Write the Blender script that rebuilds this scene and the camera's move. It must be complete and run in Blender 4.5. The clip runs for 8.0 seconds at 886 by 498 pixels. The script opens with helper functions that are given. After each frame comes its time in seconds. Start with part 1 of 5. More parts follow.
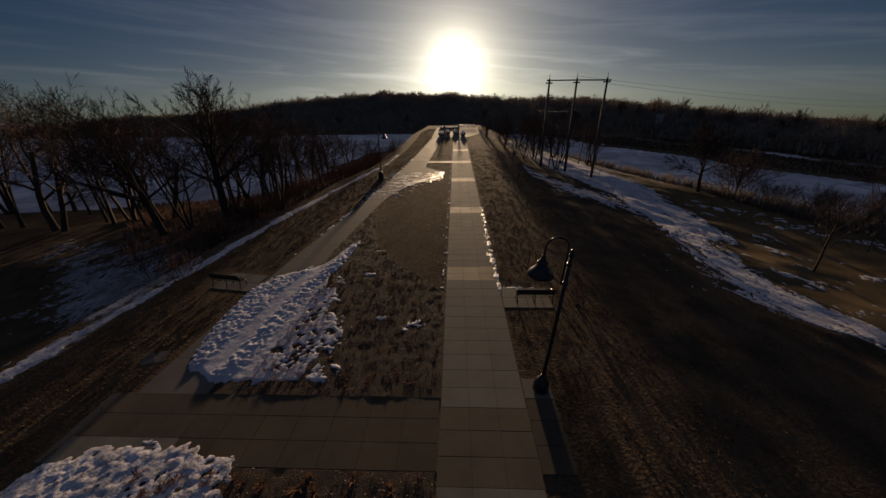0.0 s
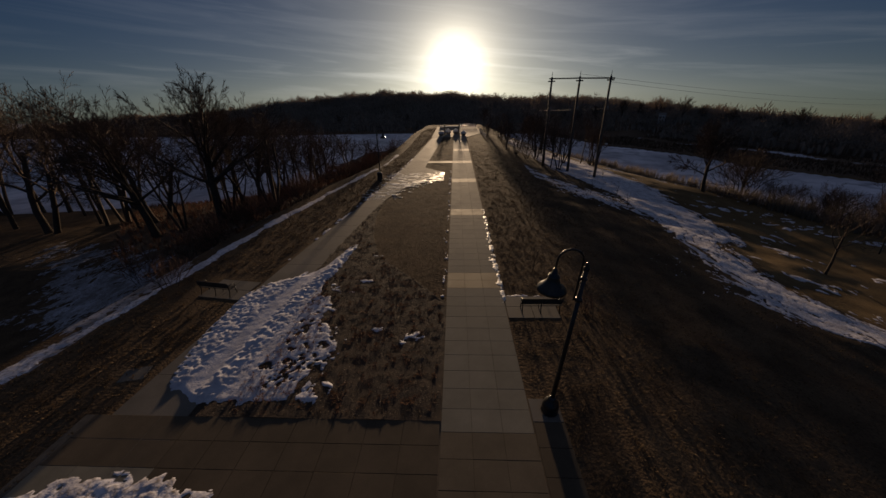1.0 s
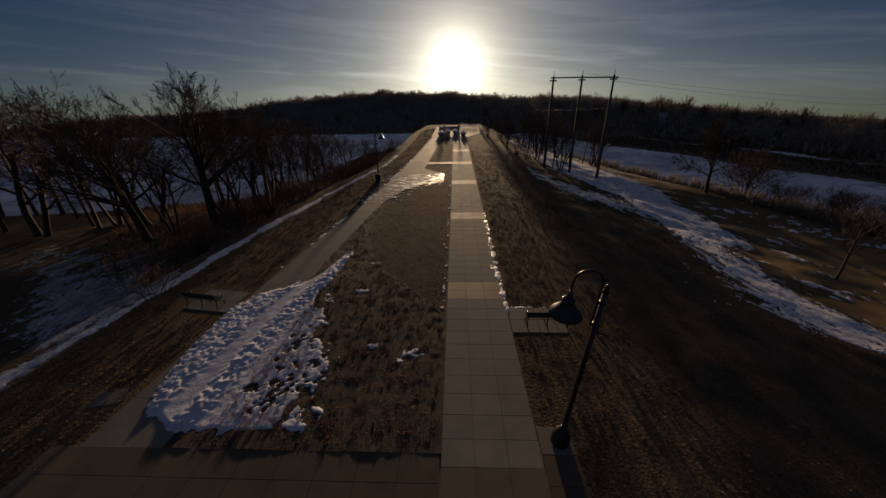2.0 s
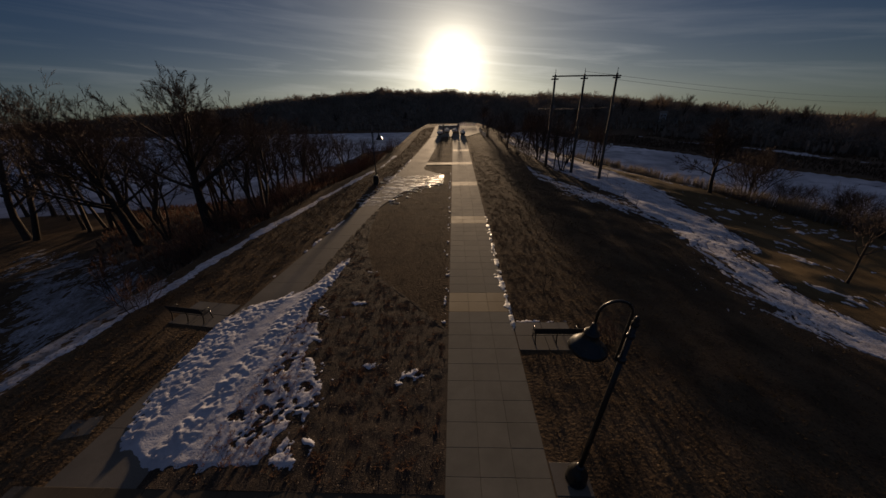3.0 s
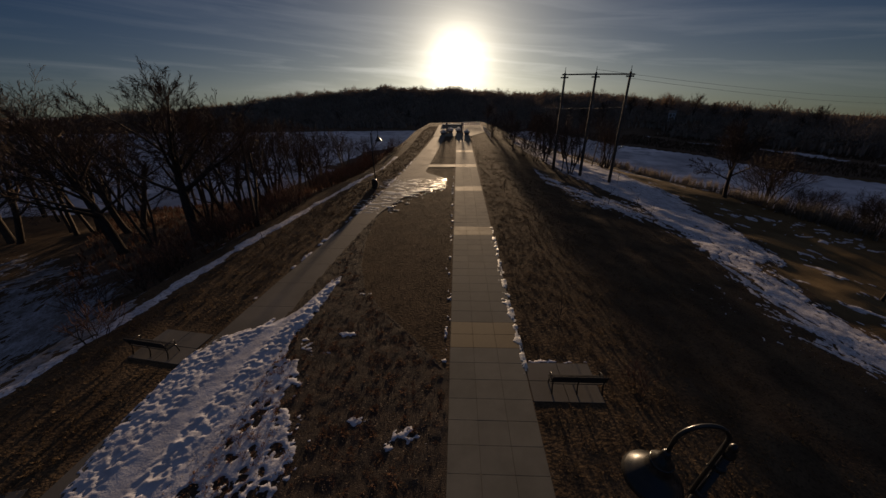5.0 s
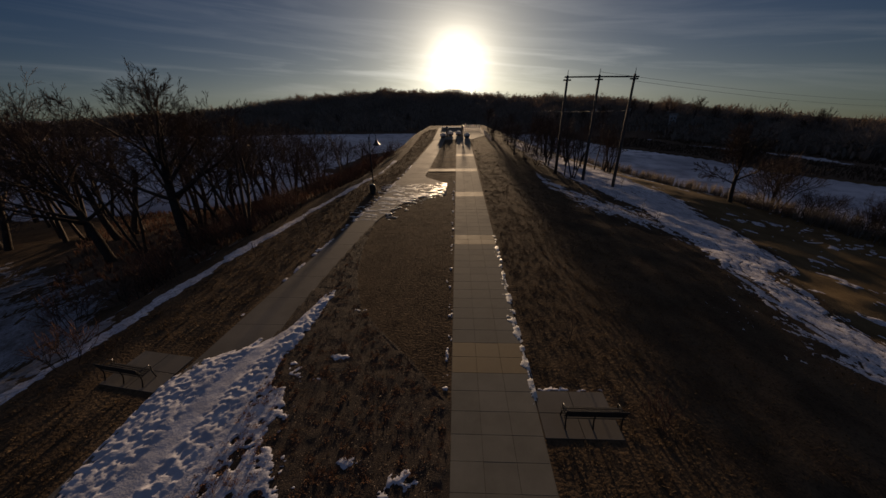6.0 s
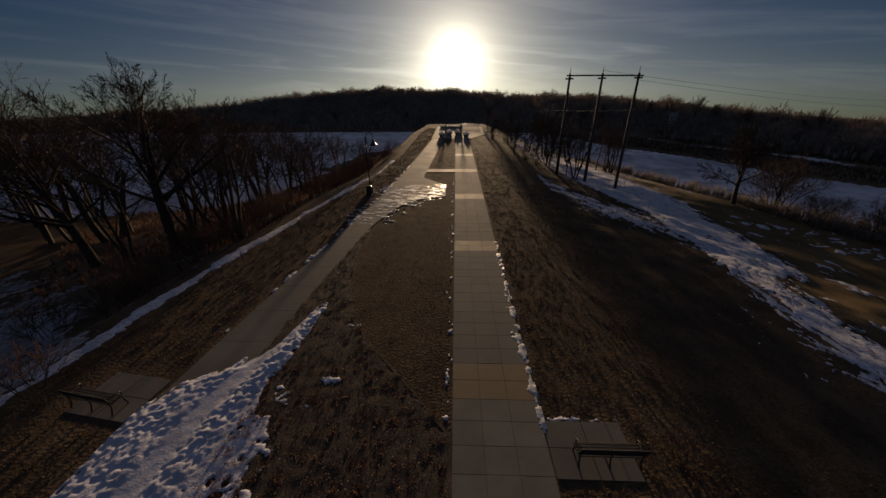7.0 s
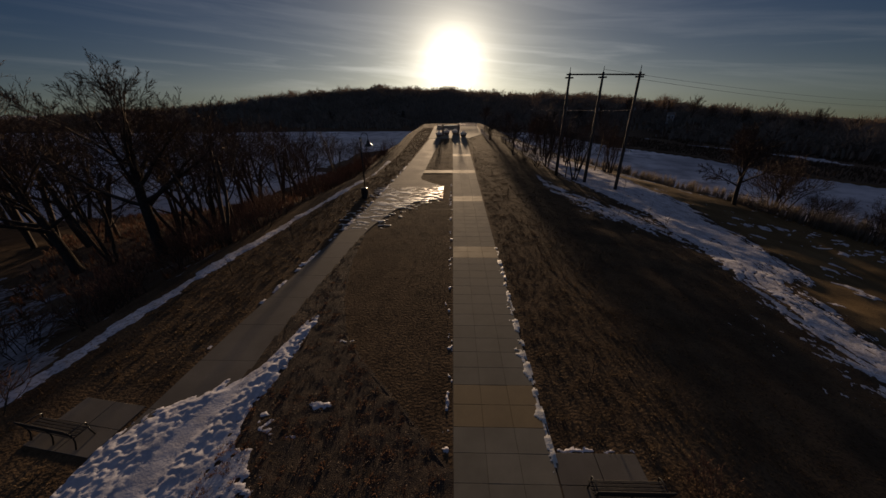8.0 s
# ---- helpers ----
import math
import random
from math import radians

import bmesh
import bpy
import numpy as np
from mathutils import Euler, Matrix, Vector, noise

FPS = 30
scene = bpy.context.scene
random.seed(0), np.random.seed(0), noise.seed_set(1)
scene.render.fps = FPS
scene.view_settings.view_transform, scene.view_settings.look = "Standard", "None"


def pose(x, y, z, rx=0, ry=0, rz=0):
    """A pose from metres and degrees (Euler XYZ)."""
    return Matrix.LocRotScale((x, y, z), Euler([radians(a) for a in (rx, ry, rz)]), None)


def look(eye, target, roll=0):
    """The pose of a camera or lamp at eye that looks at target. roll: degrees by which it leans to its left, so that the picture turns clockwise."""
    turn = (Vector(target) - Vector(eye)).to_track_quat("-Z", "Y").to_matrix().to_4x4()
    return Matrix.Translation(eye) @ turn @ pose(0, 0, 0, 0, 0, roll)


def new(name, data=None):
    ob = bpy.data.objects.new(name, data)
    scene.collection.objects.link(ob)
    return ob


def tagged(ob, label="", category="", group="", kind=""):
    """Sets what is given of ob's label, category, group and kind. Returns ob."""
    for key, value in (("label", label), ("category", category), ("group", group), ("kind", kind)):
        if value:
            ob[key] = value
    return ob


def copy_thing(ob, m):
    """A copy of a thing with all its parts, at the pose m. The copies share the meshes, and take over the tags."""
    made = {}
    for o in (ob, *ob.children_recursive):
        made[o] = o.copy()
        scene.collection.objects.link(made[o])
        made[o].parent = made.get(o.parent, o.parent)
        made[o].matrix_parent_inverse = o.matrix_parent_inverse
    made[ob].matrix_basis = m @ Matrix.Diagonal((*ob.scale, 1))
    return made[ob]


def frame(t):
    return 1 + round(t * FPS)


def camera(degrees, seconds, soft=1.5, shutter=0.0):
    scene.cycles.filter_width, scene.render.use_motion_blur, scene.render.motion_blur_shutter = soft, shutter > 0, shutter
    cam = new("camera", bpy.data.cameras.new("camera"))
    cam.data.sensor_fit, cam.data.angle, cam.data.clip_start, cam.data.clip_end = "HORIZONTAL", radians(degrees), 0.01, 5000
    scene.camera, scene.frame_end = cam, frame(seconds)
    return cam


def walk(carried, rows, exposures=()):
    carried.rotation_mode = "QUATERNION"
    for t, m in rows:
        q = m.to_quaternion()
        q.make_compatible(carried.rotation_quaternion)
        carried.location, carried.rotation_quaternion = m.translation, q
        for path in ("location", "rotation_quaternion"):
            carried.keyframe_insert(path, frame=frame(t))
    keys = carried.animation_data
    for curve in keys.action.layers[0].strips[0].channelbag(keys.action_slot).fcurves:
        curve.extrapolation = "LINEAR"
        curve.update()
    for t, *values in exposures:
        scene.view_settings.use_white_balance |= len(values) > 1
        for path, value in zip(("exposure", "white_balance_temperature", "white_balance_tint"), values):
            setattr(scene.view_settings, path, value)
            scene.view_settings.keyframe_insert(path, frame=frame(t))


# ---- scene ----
cam = camera(105.6, 8.0)
PATH = [
    (0, (0.532, -2.068, 10.231), (0.458, -0.254, 9.393), -1.0),
    (0.5, (0.528, -1.53, 10.176), (0.454, 0.283, 9.335), -0.9),
    (1, (0.503, -0.995, 10.131), (0.426, 0.818, 9.29), -1.1),
    (1.5, (0.504, -0.42, 10.118), (0.427, 1.393, 9.276), -1.1),
    (3, (0.3, 1.355, 10.201), (0.231, 3.164, 9.351), -1.2),
    (3.5, (0.301, 1.991, 10.251), (0.227, 3.797, 9.394), -1.2),
    (4, (0.236, 2.685, 10.273), (0.157, 4.489, 9.414), -1.2),
    (4.5, (0.286, 3.329, 10.352), (0.201, 5.13, 9.486), -0.9),
    (6, (0.184, 5.296, 10.319), (0.101, 7.105, 9.471), -0.9),
    (6.5, (0.075, 5.995, 10.38), (-0.002, 7.802, 9.526), -0.7),
    (7, (0.054, 6.618, 10.382), (-0.018, 8.423, 9.524), -0.6),
    (7.5, (0.022, 7.254, 10.363), (-0.043, 9.058, 9.502), -0.5),
    (8, (-0.071, 7.811, 10.364), (-0.125, 9.615, 9.502), -0.5),
]
walk(cam, [(t, look(eye, target, roll)) for t, eye, target, roll in PATH])

# ---- light ----
SUN_EL, SUN_AZ = 3.8, 0.0
sun = new("sun", bpy.data.lights.new("sun", "SUN"))
sun.data.energy, sun.data.angle, sun.data.color = 4.2, radians(1.8), (1.0, 0.70, 0.43)
sun.matrix_world = look((0, 300, 60), (0, 300 - 100 * math.cos(radians(SUN_EL)), 60 - 100 * math.sin(radians(SUN_EL))))


def sky():
    w = bpy.data.worlds.new("sky")
    scene.world = w
    w.use_nodes = True
    nt = w.node_tree
    nt.nodes.clear()
    N, K = nt.nodes.new, nt.links.new

    def math_node(op, a, b=None):
        n = N("ShaderNodeMath")
        n.operation = op
        for i, v in enumerate((a, b)):
            if v is None:
                continue
            if isinstance(v, (int, float)):
                n.inputs[i].default_value = v
            else:
                K(v, n.inputs[i])
        return n.outputs[0]

    air = N("ShaderNodeTexSky")
    air.sky_type, air.sun_disc = "NISHITA", False
    air.sun_elevation, air.sun_rotation = radians(SUN_EL), radians(SUN_AZ)
    air.air_density, air.dust_density, air.ozone_density = 1.0, 0.4, 3.0
    co = N("ShaderNodeTexCoord")
    # streaks of thin high cloud, drawn out along the horizon
    sep = N("ShaderNodeSeparateXYZ")
    K(co.outputs["Generated"], sep.inputs[0])
    com = N("ShaderNodeCombineXYZ")
    K(math_node("MULTIPLY", sep.outputs[0], 2.2), com.inputs[0])
    K(math_node("MULTIPLY", sep.outputs[1], 1.2), com.inputs[1])
    K(math_node("ADD", math_node("MULTIPLY", sep.outputs[2], 26.0), math_node("MULTIPLY", sep.outputs[0], 2.4)), com.inputs[2])
    cloud = N("ShaderNodeTexNoise")
    cloud.inputs["Scale"].default_value, cloud.inputs["Detail"].default_value, cloud.inputs["Roughness"].default_value = 1.5, 7.0, 0.58
    cloud.inputs["Distortion"].default_value = 0.5
    K(com.outputs[0], cloud.inputs["Vector"])
    ramp = N("ShaderNodeValToRGB")
    ramp.color_ramp.elements[0].position, ramp.color_ramp.elements[1].position = 0.46, 0.74
    K(cloud.outputs["Fac"], ramp.inputs[0])
    # the bright air round the sun
    sun_dir = Vector((0, math.cos(radians(SUN_EL)), math.sin(radians(SUN_EL))))
    dot = N("ShaderNodeVectorMath")
    dot.operation = "DOT_PRODUCT"
    nrm = N("ShaderNodeVectorMath")
    nrm.operation = "NORMALIZE"
    K(co.outputs["Generated"], nrm.inputs[0])
    K(nrm.outputs[0], dot.inputs[0])
    dot.inputs[1].default_value = sun_dir
    ang = math_node("MULTIPLY", math_node("ARCCOSINE", math_node("MINIMUM", dot.outputs["Value"], 0.999999)), 180 / math.pi)
    inner = math_node("MULTIPLY", math_node("EXPONENT", math_node("MULTIPLY", ang, -1 / 2.2)), GLOW_IN)
    middle = math_node("MULTIPLY", math_node("EXPONENT", math_node("MULTIPLY", ang, -1 / 5.0)), GLOW_MID)
    outer = math_node("MULTIPLY", math_node("EXPONENT", math_node("MULTIPLY", ang, -1 / 12.0)), GLOW_OUT)
    skyline = math_node("MULTIPLY", math_node("MULTIPLY", math_node("EXPONENT", math_node("MULTIPLY", ang, -1 / 26.0)), math_node("EXPONENT", math_node("MULTIPLY", math_node("MAXIMUM", sep.outputs[2], 0.0), -1 / 0.075))), GLOW_LOW)
    lit = math_node("ADD", math_node("MULTIPLY", math_node("EXPONENT", math_node("MULTIPLY", ang, -1 / 22.0)), 0.5), 0.02)
    clouds = N("ShaderNodeMixRGB")
    clouds.blend_type = "ADD"
    clouds.inputs[0].default_value = 1.0
    air_gain = N("ShaderNodeMixRGB")
    air_gain.blend_type = "MULTIPLY"
    air_gain.inputs[0].default_value = 1.0
    air_gain.inputs[2].default_value = (SKY * 0.47, SKY * 0.80, SKY * 1.26, 1)
    # the hills hide the true horizon: the sky's lowest band is let down behind them
    low = N("ShaderNodeCombineXYZ")
    K(sep.outputs[0], low.inputs[0])
    K(sep.outputs[1], low.inputs[1])
    K(math_node("MAXIMUM", math_node("ADD", sep.outputs[2], 0.075), 0.015), low.inputs[2])
    K(low.outputs[0], air.inputs["Vector"])
    K(air.outputs[0], air_gain.inputs[1])
    K(air_gain.outputs[0], clouds.inputs[1])
    haze = N("ShaderNodeMixRGB")
    haze.blend_type = "MULTIPLY"
    haze.inputs[0].default_value = 1.0
    haze.inputs[1].default_value = (0.80, 0.76, 0.70, 1)
    rise = math_node("MULTIPLY", math_node("ADD", sep.outputs[2], -0.045), 1 / 0.05)
    belt = math_node("ADD", math_node("MULTIPLY", math_node("EXPONENT", math_node("MULTIPLY", math_node("MULTIPLY", rise, rise), -1.0)), 1.6), 0.8)
    K(math_node("MULTIPLY", math_node("MULTIPLY", math_node("MULTIPLY", ramp.outputs[0], lit), belt), CLOUD), haze.inputs[2])
    K(haze.outputs[0], clouds.inputs[2])
    # sky-blue cloud brightness added overhead, out of view, to fill the shade below
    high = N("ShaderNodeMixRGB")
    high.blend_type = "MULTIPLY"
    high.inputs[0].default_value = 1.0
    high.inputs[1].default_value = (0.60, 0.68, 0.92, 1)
    K(math_node("MULTIPLY", math_node("MULTIPLY", math_node("POWER", math_node("MAXIMUM", sep.outputs[2], 0.0), 2.0), math_node("ADD", ramp.outputs[0], 0.25)), OVERHEAD_FILL), high.inputs[2])
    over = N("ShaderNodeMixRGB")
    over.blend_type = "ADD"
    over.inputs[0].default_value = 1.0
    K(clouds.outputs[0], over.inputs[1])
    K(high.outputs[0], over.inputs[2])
    g = N("ShaderNodeMixRGB")
    g.blend_type = "MULTIPLY"
    g.inputs[0].default_value = 1.0
    g.inputs[1].default_value = (1.0, 0.875, 0.66, 1)
    K(math_node("ADD", math_node("ADD", math_node("ADD", inner, middle), outer), skyline), g.inputs[2])
    tot = N("ShaderNodeMixRGB")
    tot.blend_type = "ADD"
    tot.inputs[0].default_value = 1.0
    K(over.outputs[0], tot.inputs[1])
    K(g.outputs[0], tot.inputs[2])
    bg = N("ShaderNodeBackground")
    K(tot.outputs[0], bg.inputs[0])
    bg.inputs[1].default_value = 1.0
    out = N("ShaderNodeOutputWorld")
    K(bg.outputs[0], out.inputs[0])


SKY, CLOUD, GLOW_IN, GLOW_MID, GLOW_OUT, GLOW_LOW, OVERHEAD_FILL = 0.0175, 0.20, 1.7, 0.70, 0.21, 0.27, 0.165
sky()
scene.view_settings.exposure = 0.54


# ---- materials ----
def material(name, c1, c2, scale=3.0, rough=0.85, c3=None, fine=40.0, bump=0.4, metal=0.0, each=0.0, island=0.0, spread=0.0, stain=0.35, spec=0.4, dist=0.02):
    """Two colours mixed by a broad noise, a third by a fine one; relief from the fine noise; each: how much single pieces differ."""
    m = bpy.data.materials.new(name)
    m.use_nodes = True
    nt = m.node_tree
    N, K = nt.nodes.new, nt.links.new
    b = nt.nodes["Principled BSDF"]
    geo = N("ShaderNodeNewGeometry")
    src = geo.outputs["Position"]
    n1 = N("ShaderNodeTexNoise")
    n1.inputs["Scale"].default_value, n1.inputs["Detail"].default_value, n1.inputs["Roughness"].default_value = scale, 6.0, 0.6
    K(src, n1.inputs["Vector"])
    n2 = N("ShaderNodeTexNoise")
    n2.inputs["Scale"].default_value, n2.inputs["Detail"].default_value = fine, 5.0
    K(src, n2.inputs["Vector"])
    r1 = N("ShaderNodeValToRGB")
    r1.color_ramp.elements[0].position, r1.color_ramp.elements[1].position = 0.36, 0.66
    r1.color_ramp.elements[0].color, r1.color_ramp.elements[1].color = (*c1, 1), (*c2, 1)
    K(n1.outputs["Fac"], r1.inputs[0])
    mix = N("ShaderNodeMixRGB")
    K(r1.outputs[0], mix.inputs[1])
    mix.inputs[2].default_value = (*(c3 or c1), 1)
    r2 = N("ShaderNodeValToRGB")
    r2.color_ramp.elements[0].position, r2.color_ramp.elements[1].position = 0.48, 0.72
    r2.color_ramp.elements[1].color = (stain * 2, stain * 2, stain * 2, 1)
    K(n2.outputs["Fac"], r2.inputs[0])
    K(r2.outputs[0], mix.inputs[0])
    col = mix.outputs[0]
    if each or island:
        hsv = N("ShaderNodeHueSaturation")
        mr = N("ShaderNodeMapRange")
        amt = each or island
        mr.inputs["To Min"].default_value, mr.inputs["To Max"].default_value = 1 - amt, 1 + amt
        if each:
            oi = N("ShaderNodeObjectInfo")
            K(oi.outputs["Random"], mr.inputs["Value"])
        else:
            K(geo.outputs["Random Per Island"], mr.inputs["Value"])
        K(mr.outputs[0], hsv.inputs["Value"])
        K(col, hsv.inputs["Color"])
        col = hsv.outputs[0]
    K(col, b.inputs["Base Color"])
    rr = N("ShaderNodeMapRange")
    rr.inputs["To Min"].default_value, rr.inputs["To Max"].default_value = max(rough - spread, 0.03), min(rough + spread * 0.5 + 0.05, 1.0)
    K(n1.outputs["Fac"], rr.inputs["Value"])
    K(rr.outputs[0], b.inputs["Roughness"])
    b.inputs["Metallic"].default_value = metal
    b.inputs["Specular IOR Level"].default_value = spec
    bp = N("ShaderNodeBump")
    bp.inputs["Strength"].default_value, bp.inputs["Distance"].default_value = bump, dist
    K(n2.outputs["Fac"], bp.inputs["Height"])
    K(bp.outputs[0], b.inputs["Normal"])
    return m


M_LAWN = material("dry_lawn", (0.072, 0.048, 0.030), (0.126, 0.086, 0.052), 0.5, 0.95, (0.040, 0.029, 0.019), 9.0, 0.85, spec=0.03, dist=0.06, stain=0.45)
# straw grass, with the low sunlight on it put into the gold
M_MEADOW = material("sunlit_dry_meadow", (0.120, 0.080, 0.040), (0.190, 0.130, 0.066), 0.25, 0.95, (0.09, 0.06, 0.03), 9.0, 0.5, spec=0.03, dist=0.05)
M_CONC = material("concrete", (0.158, 0.143, 0.112), (0.215, 0.194, 0.152), 0.8, 0.88, (0.135, 0.122, 0.098), 60.0, 0.15, each=0.07, spread=0.1, spec=0.22, stain=0.25, dist=0.004)
M_TINT = material("tinted_concrete", (0.155, 0.108, 0.052), (0.210, 0.150, 0.076), 0.9, 0.76, (0.12, 0.085, 0.05), 50.0, 0.12, each=0.05, spread=0.1, spec=0.35, stain=0.25, dist=0.004)
M_CROSS = material("dark_tinted_concrete", (0.070, 0.053, 0.036), (0.108, 0.082, 0.056), 0.7, 0.9, (0.055, 0.041, 0.029), 45.0, 0.15, each=0.06, spread=0.1, spec=0.2, stain=0.3, dist=0.004)
M_WARM = material("brown_tinted_concrete", (0.095, 0.074, 0.050), (0.140, 0.110, 0.076), 0.8, 0.86, (0.08, 0.06, 0.042), 50.0, 0.14, each=0.06, spread=0.1, spec=0.25, stain=0.3, dist=0.004)
M_JOINT = material("joint_sand", (0.10, 0.08, 0.06), (0.14, 0.115, 0.09), 4.0, 0.95)
M_ASPH = material("worn_concrete", (0.105, 0.092, 0.078), (0.160, 0.141, 0.120), 0.45, 0.84, (0.10, 0.085, 0.07), 30.0, 0.2, spread=0.15, spec=0.25, stain=0.3, dist=0.006)
M_MULCH = material("mulch", (0.036, 0.026, 0.021), (0.062, 0.045, 0.035), 2.5, 0.95, (0.13, 0.10, 0.075), 34.0, 1.0, spec=0.1, dist=0.04)
M_SNOW = material("old_snow", (0.40, 0.395, 0.45), (0.56, 0.555, 0.62), 1.2, 0.7, (0.52, 0.50, 0.49), 16.0, 0.28, spread=0.2, stain=0.14, spec=0.3, dist=0.03)
M_CRUST = material("thin_crust", (0.45, 0.43, 0.47), (0.74, 0.72, 0.77), 0.9, 0.75, (0.20, 0.17, 0.15), 7.5, 0.7, spread=0.2, stain=0.5, spec=0.25, dist=0.03)
M_THIN = material("snow_dust_on_grass", (0.17, 0.155, 0.15), (0.42, 0.41, 0.45), 0.8, 0.85, (0.10, 0.085, 0.07), 6.0, 0.5, stain=0.45, spec=0.15, dist=0.03)
M_ICE = material("lake_ice", (0.40, 0.37, 0.40), (0.86, 0.81, 0.84), 0.06, 0.6, (0.27, 0.25, 0.28), 0.22, 0.25, spread=0.3, stain=0.5, dist=0.08)
M_WET = material("wet_ice", (0.42, 0.40, 0.37), (0.66, 0.64, 0.60), 1.6, 0.46, (0.75, 0.75, 0.75), 18.0, 0.35, spread=0.12, stain=0.3, dist=0.02)
M_BARK = material("bark", (0.055, 0.044, 0.036), (0.092, 0.074, 0.06), 5.0, 0.95, (0.03, 0.024, 0.02), 30.0, 0.6, spec=0.1)
M_TWIG = material("twigs", (0.085, 0.064, 0.05), (0.13, 0.096, 0.074), 2.0, 0.95, island=0.2, spec=0.1)
# browns lightened to carry the sun's glare over the far hills
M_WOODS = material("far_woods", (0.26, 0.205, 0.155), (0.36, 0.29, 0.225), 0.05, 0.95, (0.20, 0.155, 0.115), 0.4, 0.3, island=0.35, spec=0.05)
M_LITTER = material("leaf_litter", (0.11, 0.076, 0.052), (0.17, 0.12, 0.082), 0.08, 0.95, (0.075, 0.055, 0.038), 6.0, 1.0, spec=0.03, dist=0.2)
M_REED = material("reeds", (0.24, 0.20, 0.155), (0.34, 0.29, 0.23), 0.6, 0.9, island=0.3, spec=0.15)
M_STRAW = material("dead_grass", (0.100, 0.067, 0.039), (0.152, 0.105, 0.062), 0.5, 0.9, island=0.18, spec=0.1)
M_SHRUB = material("dead_perennials", (0.12, 0.06, 0.034), (0.22, 0.12, 0.07), 0.7, 0.95, island=0.4, spec=0.1)
M_BRUSH = material("red_brush", (0.13, 0.072, 0.05), (0.20, 0.115, 0.08), 0.3, 0.95, island=0.3, spec=0.1)
M_IRON = material("black_paint", (0.012, 0.012, 0.012), (0.02, 0.019, 0.018), 6.0, 0.30, (0.03, 0.028, 0.025), 70.0, 0.08, spread=0.12, spec=0.5, dist=0.002)
M_POLE = material("weathered_pole", (0.085, 0.07, 0.055), (0.14, 0.115, 0.09), 2.0, 0.9, (0.05, 0.04, 0.03), 25.0, 0.4)
M_WIRE = material("wire", (0.10, 0.10, 0.10), (0.16, 0.16, 0.16), 2.0, 0.7, metal=0.3)
M_GLAZE = material("porcelain", (0.35, 0.33, 0.3), (0.45, 0.42, 0.4), 4.0, 0.3)
M_STONE = material("pillar_stone", (0.16, 0.14, 0.12), (0.26, 0.23, 0.20), 1.5, 0.9, (0.10, 0.09, 0.08), 14.0, 0.5)
M_WHITE = material("white_paint", (0.72, 0.71, 0.68), (0.82, 0.81, 0.78), 2.0, 0.45)
M_SLAT = material("bench_slat", (0.030, 0.026, 0.022), (0.05, 0.042, 0.035), 5.0, 0.7, (0.02, 0.018, 0.016), 40.0, 0.2)
M_PLAST = material("house_siding", (0.76, 0.75, 0.73), (0.84, 0.83, 0.81), 1.0, 0.7)


# ---- building helpers ----
def let_through(m, share):
    """Thin twigs and blades pass on some of the light from behind."""
    nt = m.node_tree
    b, out = nt.nodes["Principled BSDF"], nt.nodes["Material Output"]
    t = nt.nodes.new("ShaderNodeBsdfTranslucent")
    mix = nt.nodes.new("ShaderNodeMixShader")
    mix.inputs[0].default_value = share
    nt.links.new(b.inputs["Base Color"].links[0].from_socket, t.inputs[0])
    nt.links.new(b.outputs[0], mix.inputs[1])
    nt.links.new(t.outputs[0], mix.inputs[2])
    nt.links.new(mix.outputs[0], out.inputs[0])


for m, share in ((M_WOODS, 0.05), (M_STRAW, 0.22), (M_REED, 0.3), (M_SHRUB, 0.2), (M_BRUSH, 0.15)):
    let_through(m, share)


def mesh_of(name, verts, faces, mat, smooth=False):
    me = bpy.data.meshes.new(name)
    me.from_pydata(verts, [], faces)
    me.materials.append(mat)
    if smooth:
        me.polygons.foreach_set("use_smooth", [True] * len(me.polygons))
    me.update()
    return me


def thing(name, label, category, at=(0, 0, 0), group="", kind="", turn=0):
    ob = new(name)
    ob.empty_display_size = 0.3
    ob.matrix_basis = pose(*at, 0, 0, turn)
    return tagged(ob, label, category, group, kind)


def sub(name, me, parent, label="", at=None):
    ob = new(name, me)
    ob.parent = parent
    if at is not None:
        ob.matrix_basis = at
    return tagged(ob, label)


def part(name, bm, mat, parent, label="", smooth=False):
    me = bpy.data.meshes.new(name)
    bm.to_mesh(me)
    bm.free()
    me.materials.append(mat)
    if smooth:
        me.polygons.foreach_set("use_smooth", [True] * len(me.polygons))
    return sub(name, me, parent, label)


def box(bm, x0, x1, y0, y1, z0, z1, bevel=0.0):
    r = bmesh.ops.create_cube(bm, size=1.0, matrix=Matrix.LocRotScale(((x0 + x1) / 2, (y0 + y1) / 2, (z0 + z1) / 2), None, (x1 - x0, y1 - y0, z1 - z0)))
    if bevel:
        es = list({e for v in r["verts"] for e in v.link_edges})
        bmesh.ops.bevel(bm, geom=es, offset=bevel, segments=1, affect="EDGES")
    return bm


def boxed(*a, **k):
    return box(bmesh.new(), *a, **k)


def lathe(profile, n=20):
    """A solid of revolution from (radius, height) pairs."""
    vs, fs = [], []
    for r, z in profile:
        for i in range(n):
            a = 2 * math.pi * i / n
            vs.append((r * math.cos(a), r * math.sin(a), z))
    for j in range(len(profile) - 1):
        for i in range(n):
            k = (i + 1) % n
            fs.append((j * n + i, j * n + k, (j + 1) * n + k, (j + 1) * n + i))
    fs.append(tuple(reversed(range(n))))
    fs.append(tuple((len(profile) - 1) * n + i for i in range(n)))
    return vs, fs


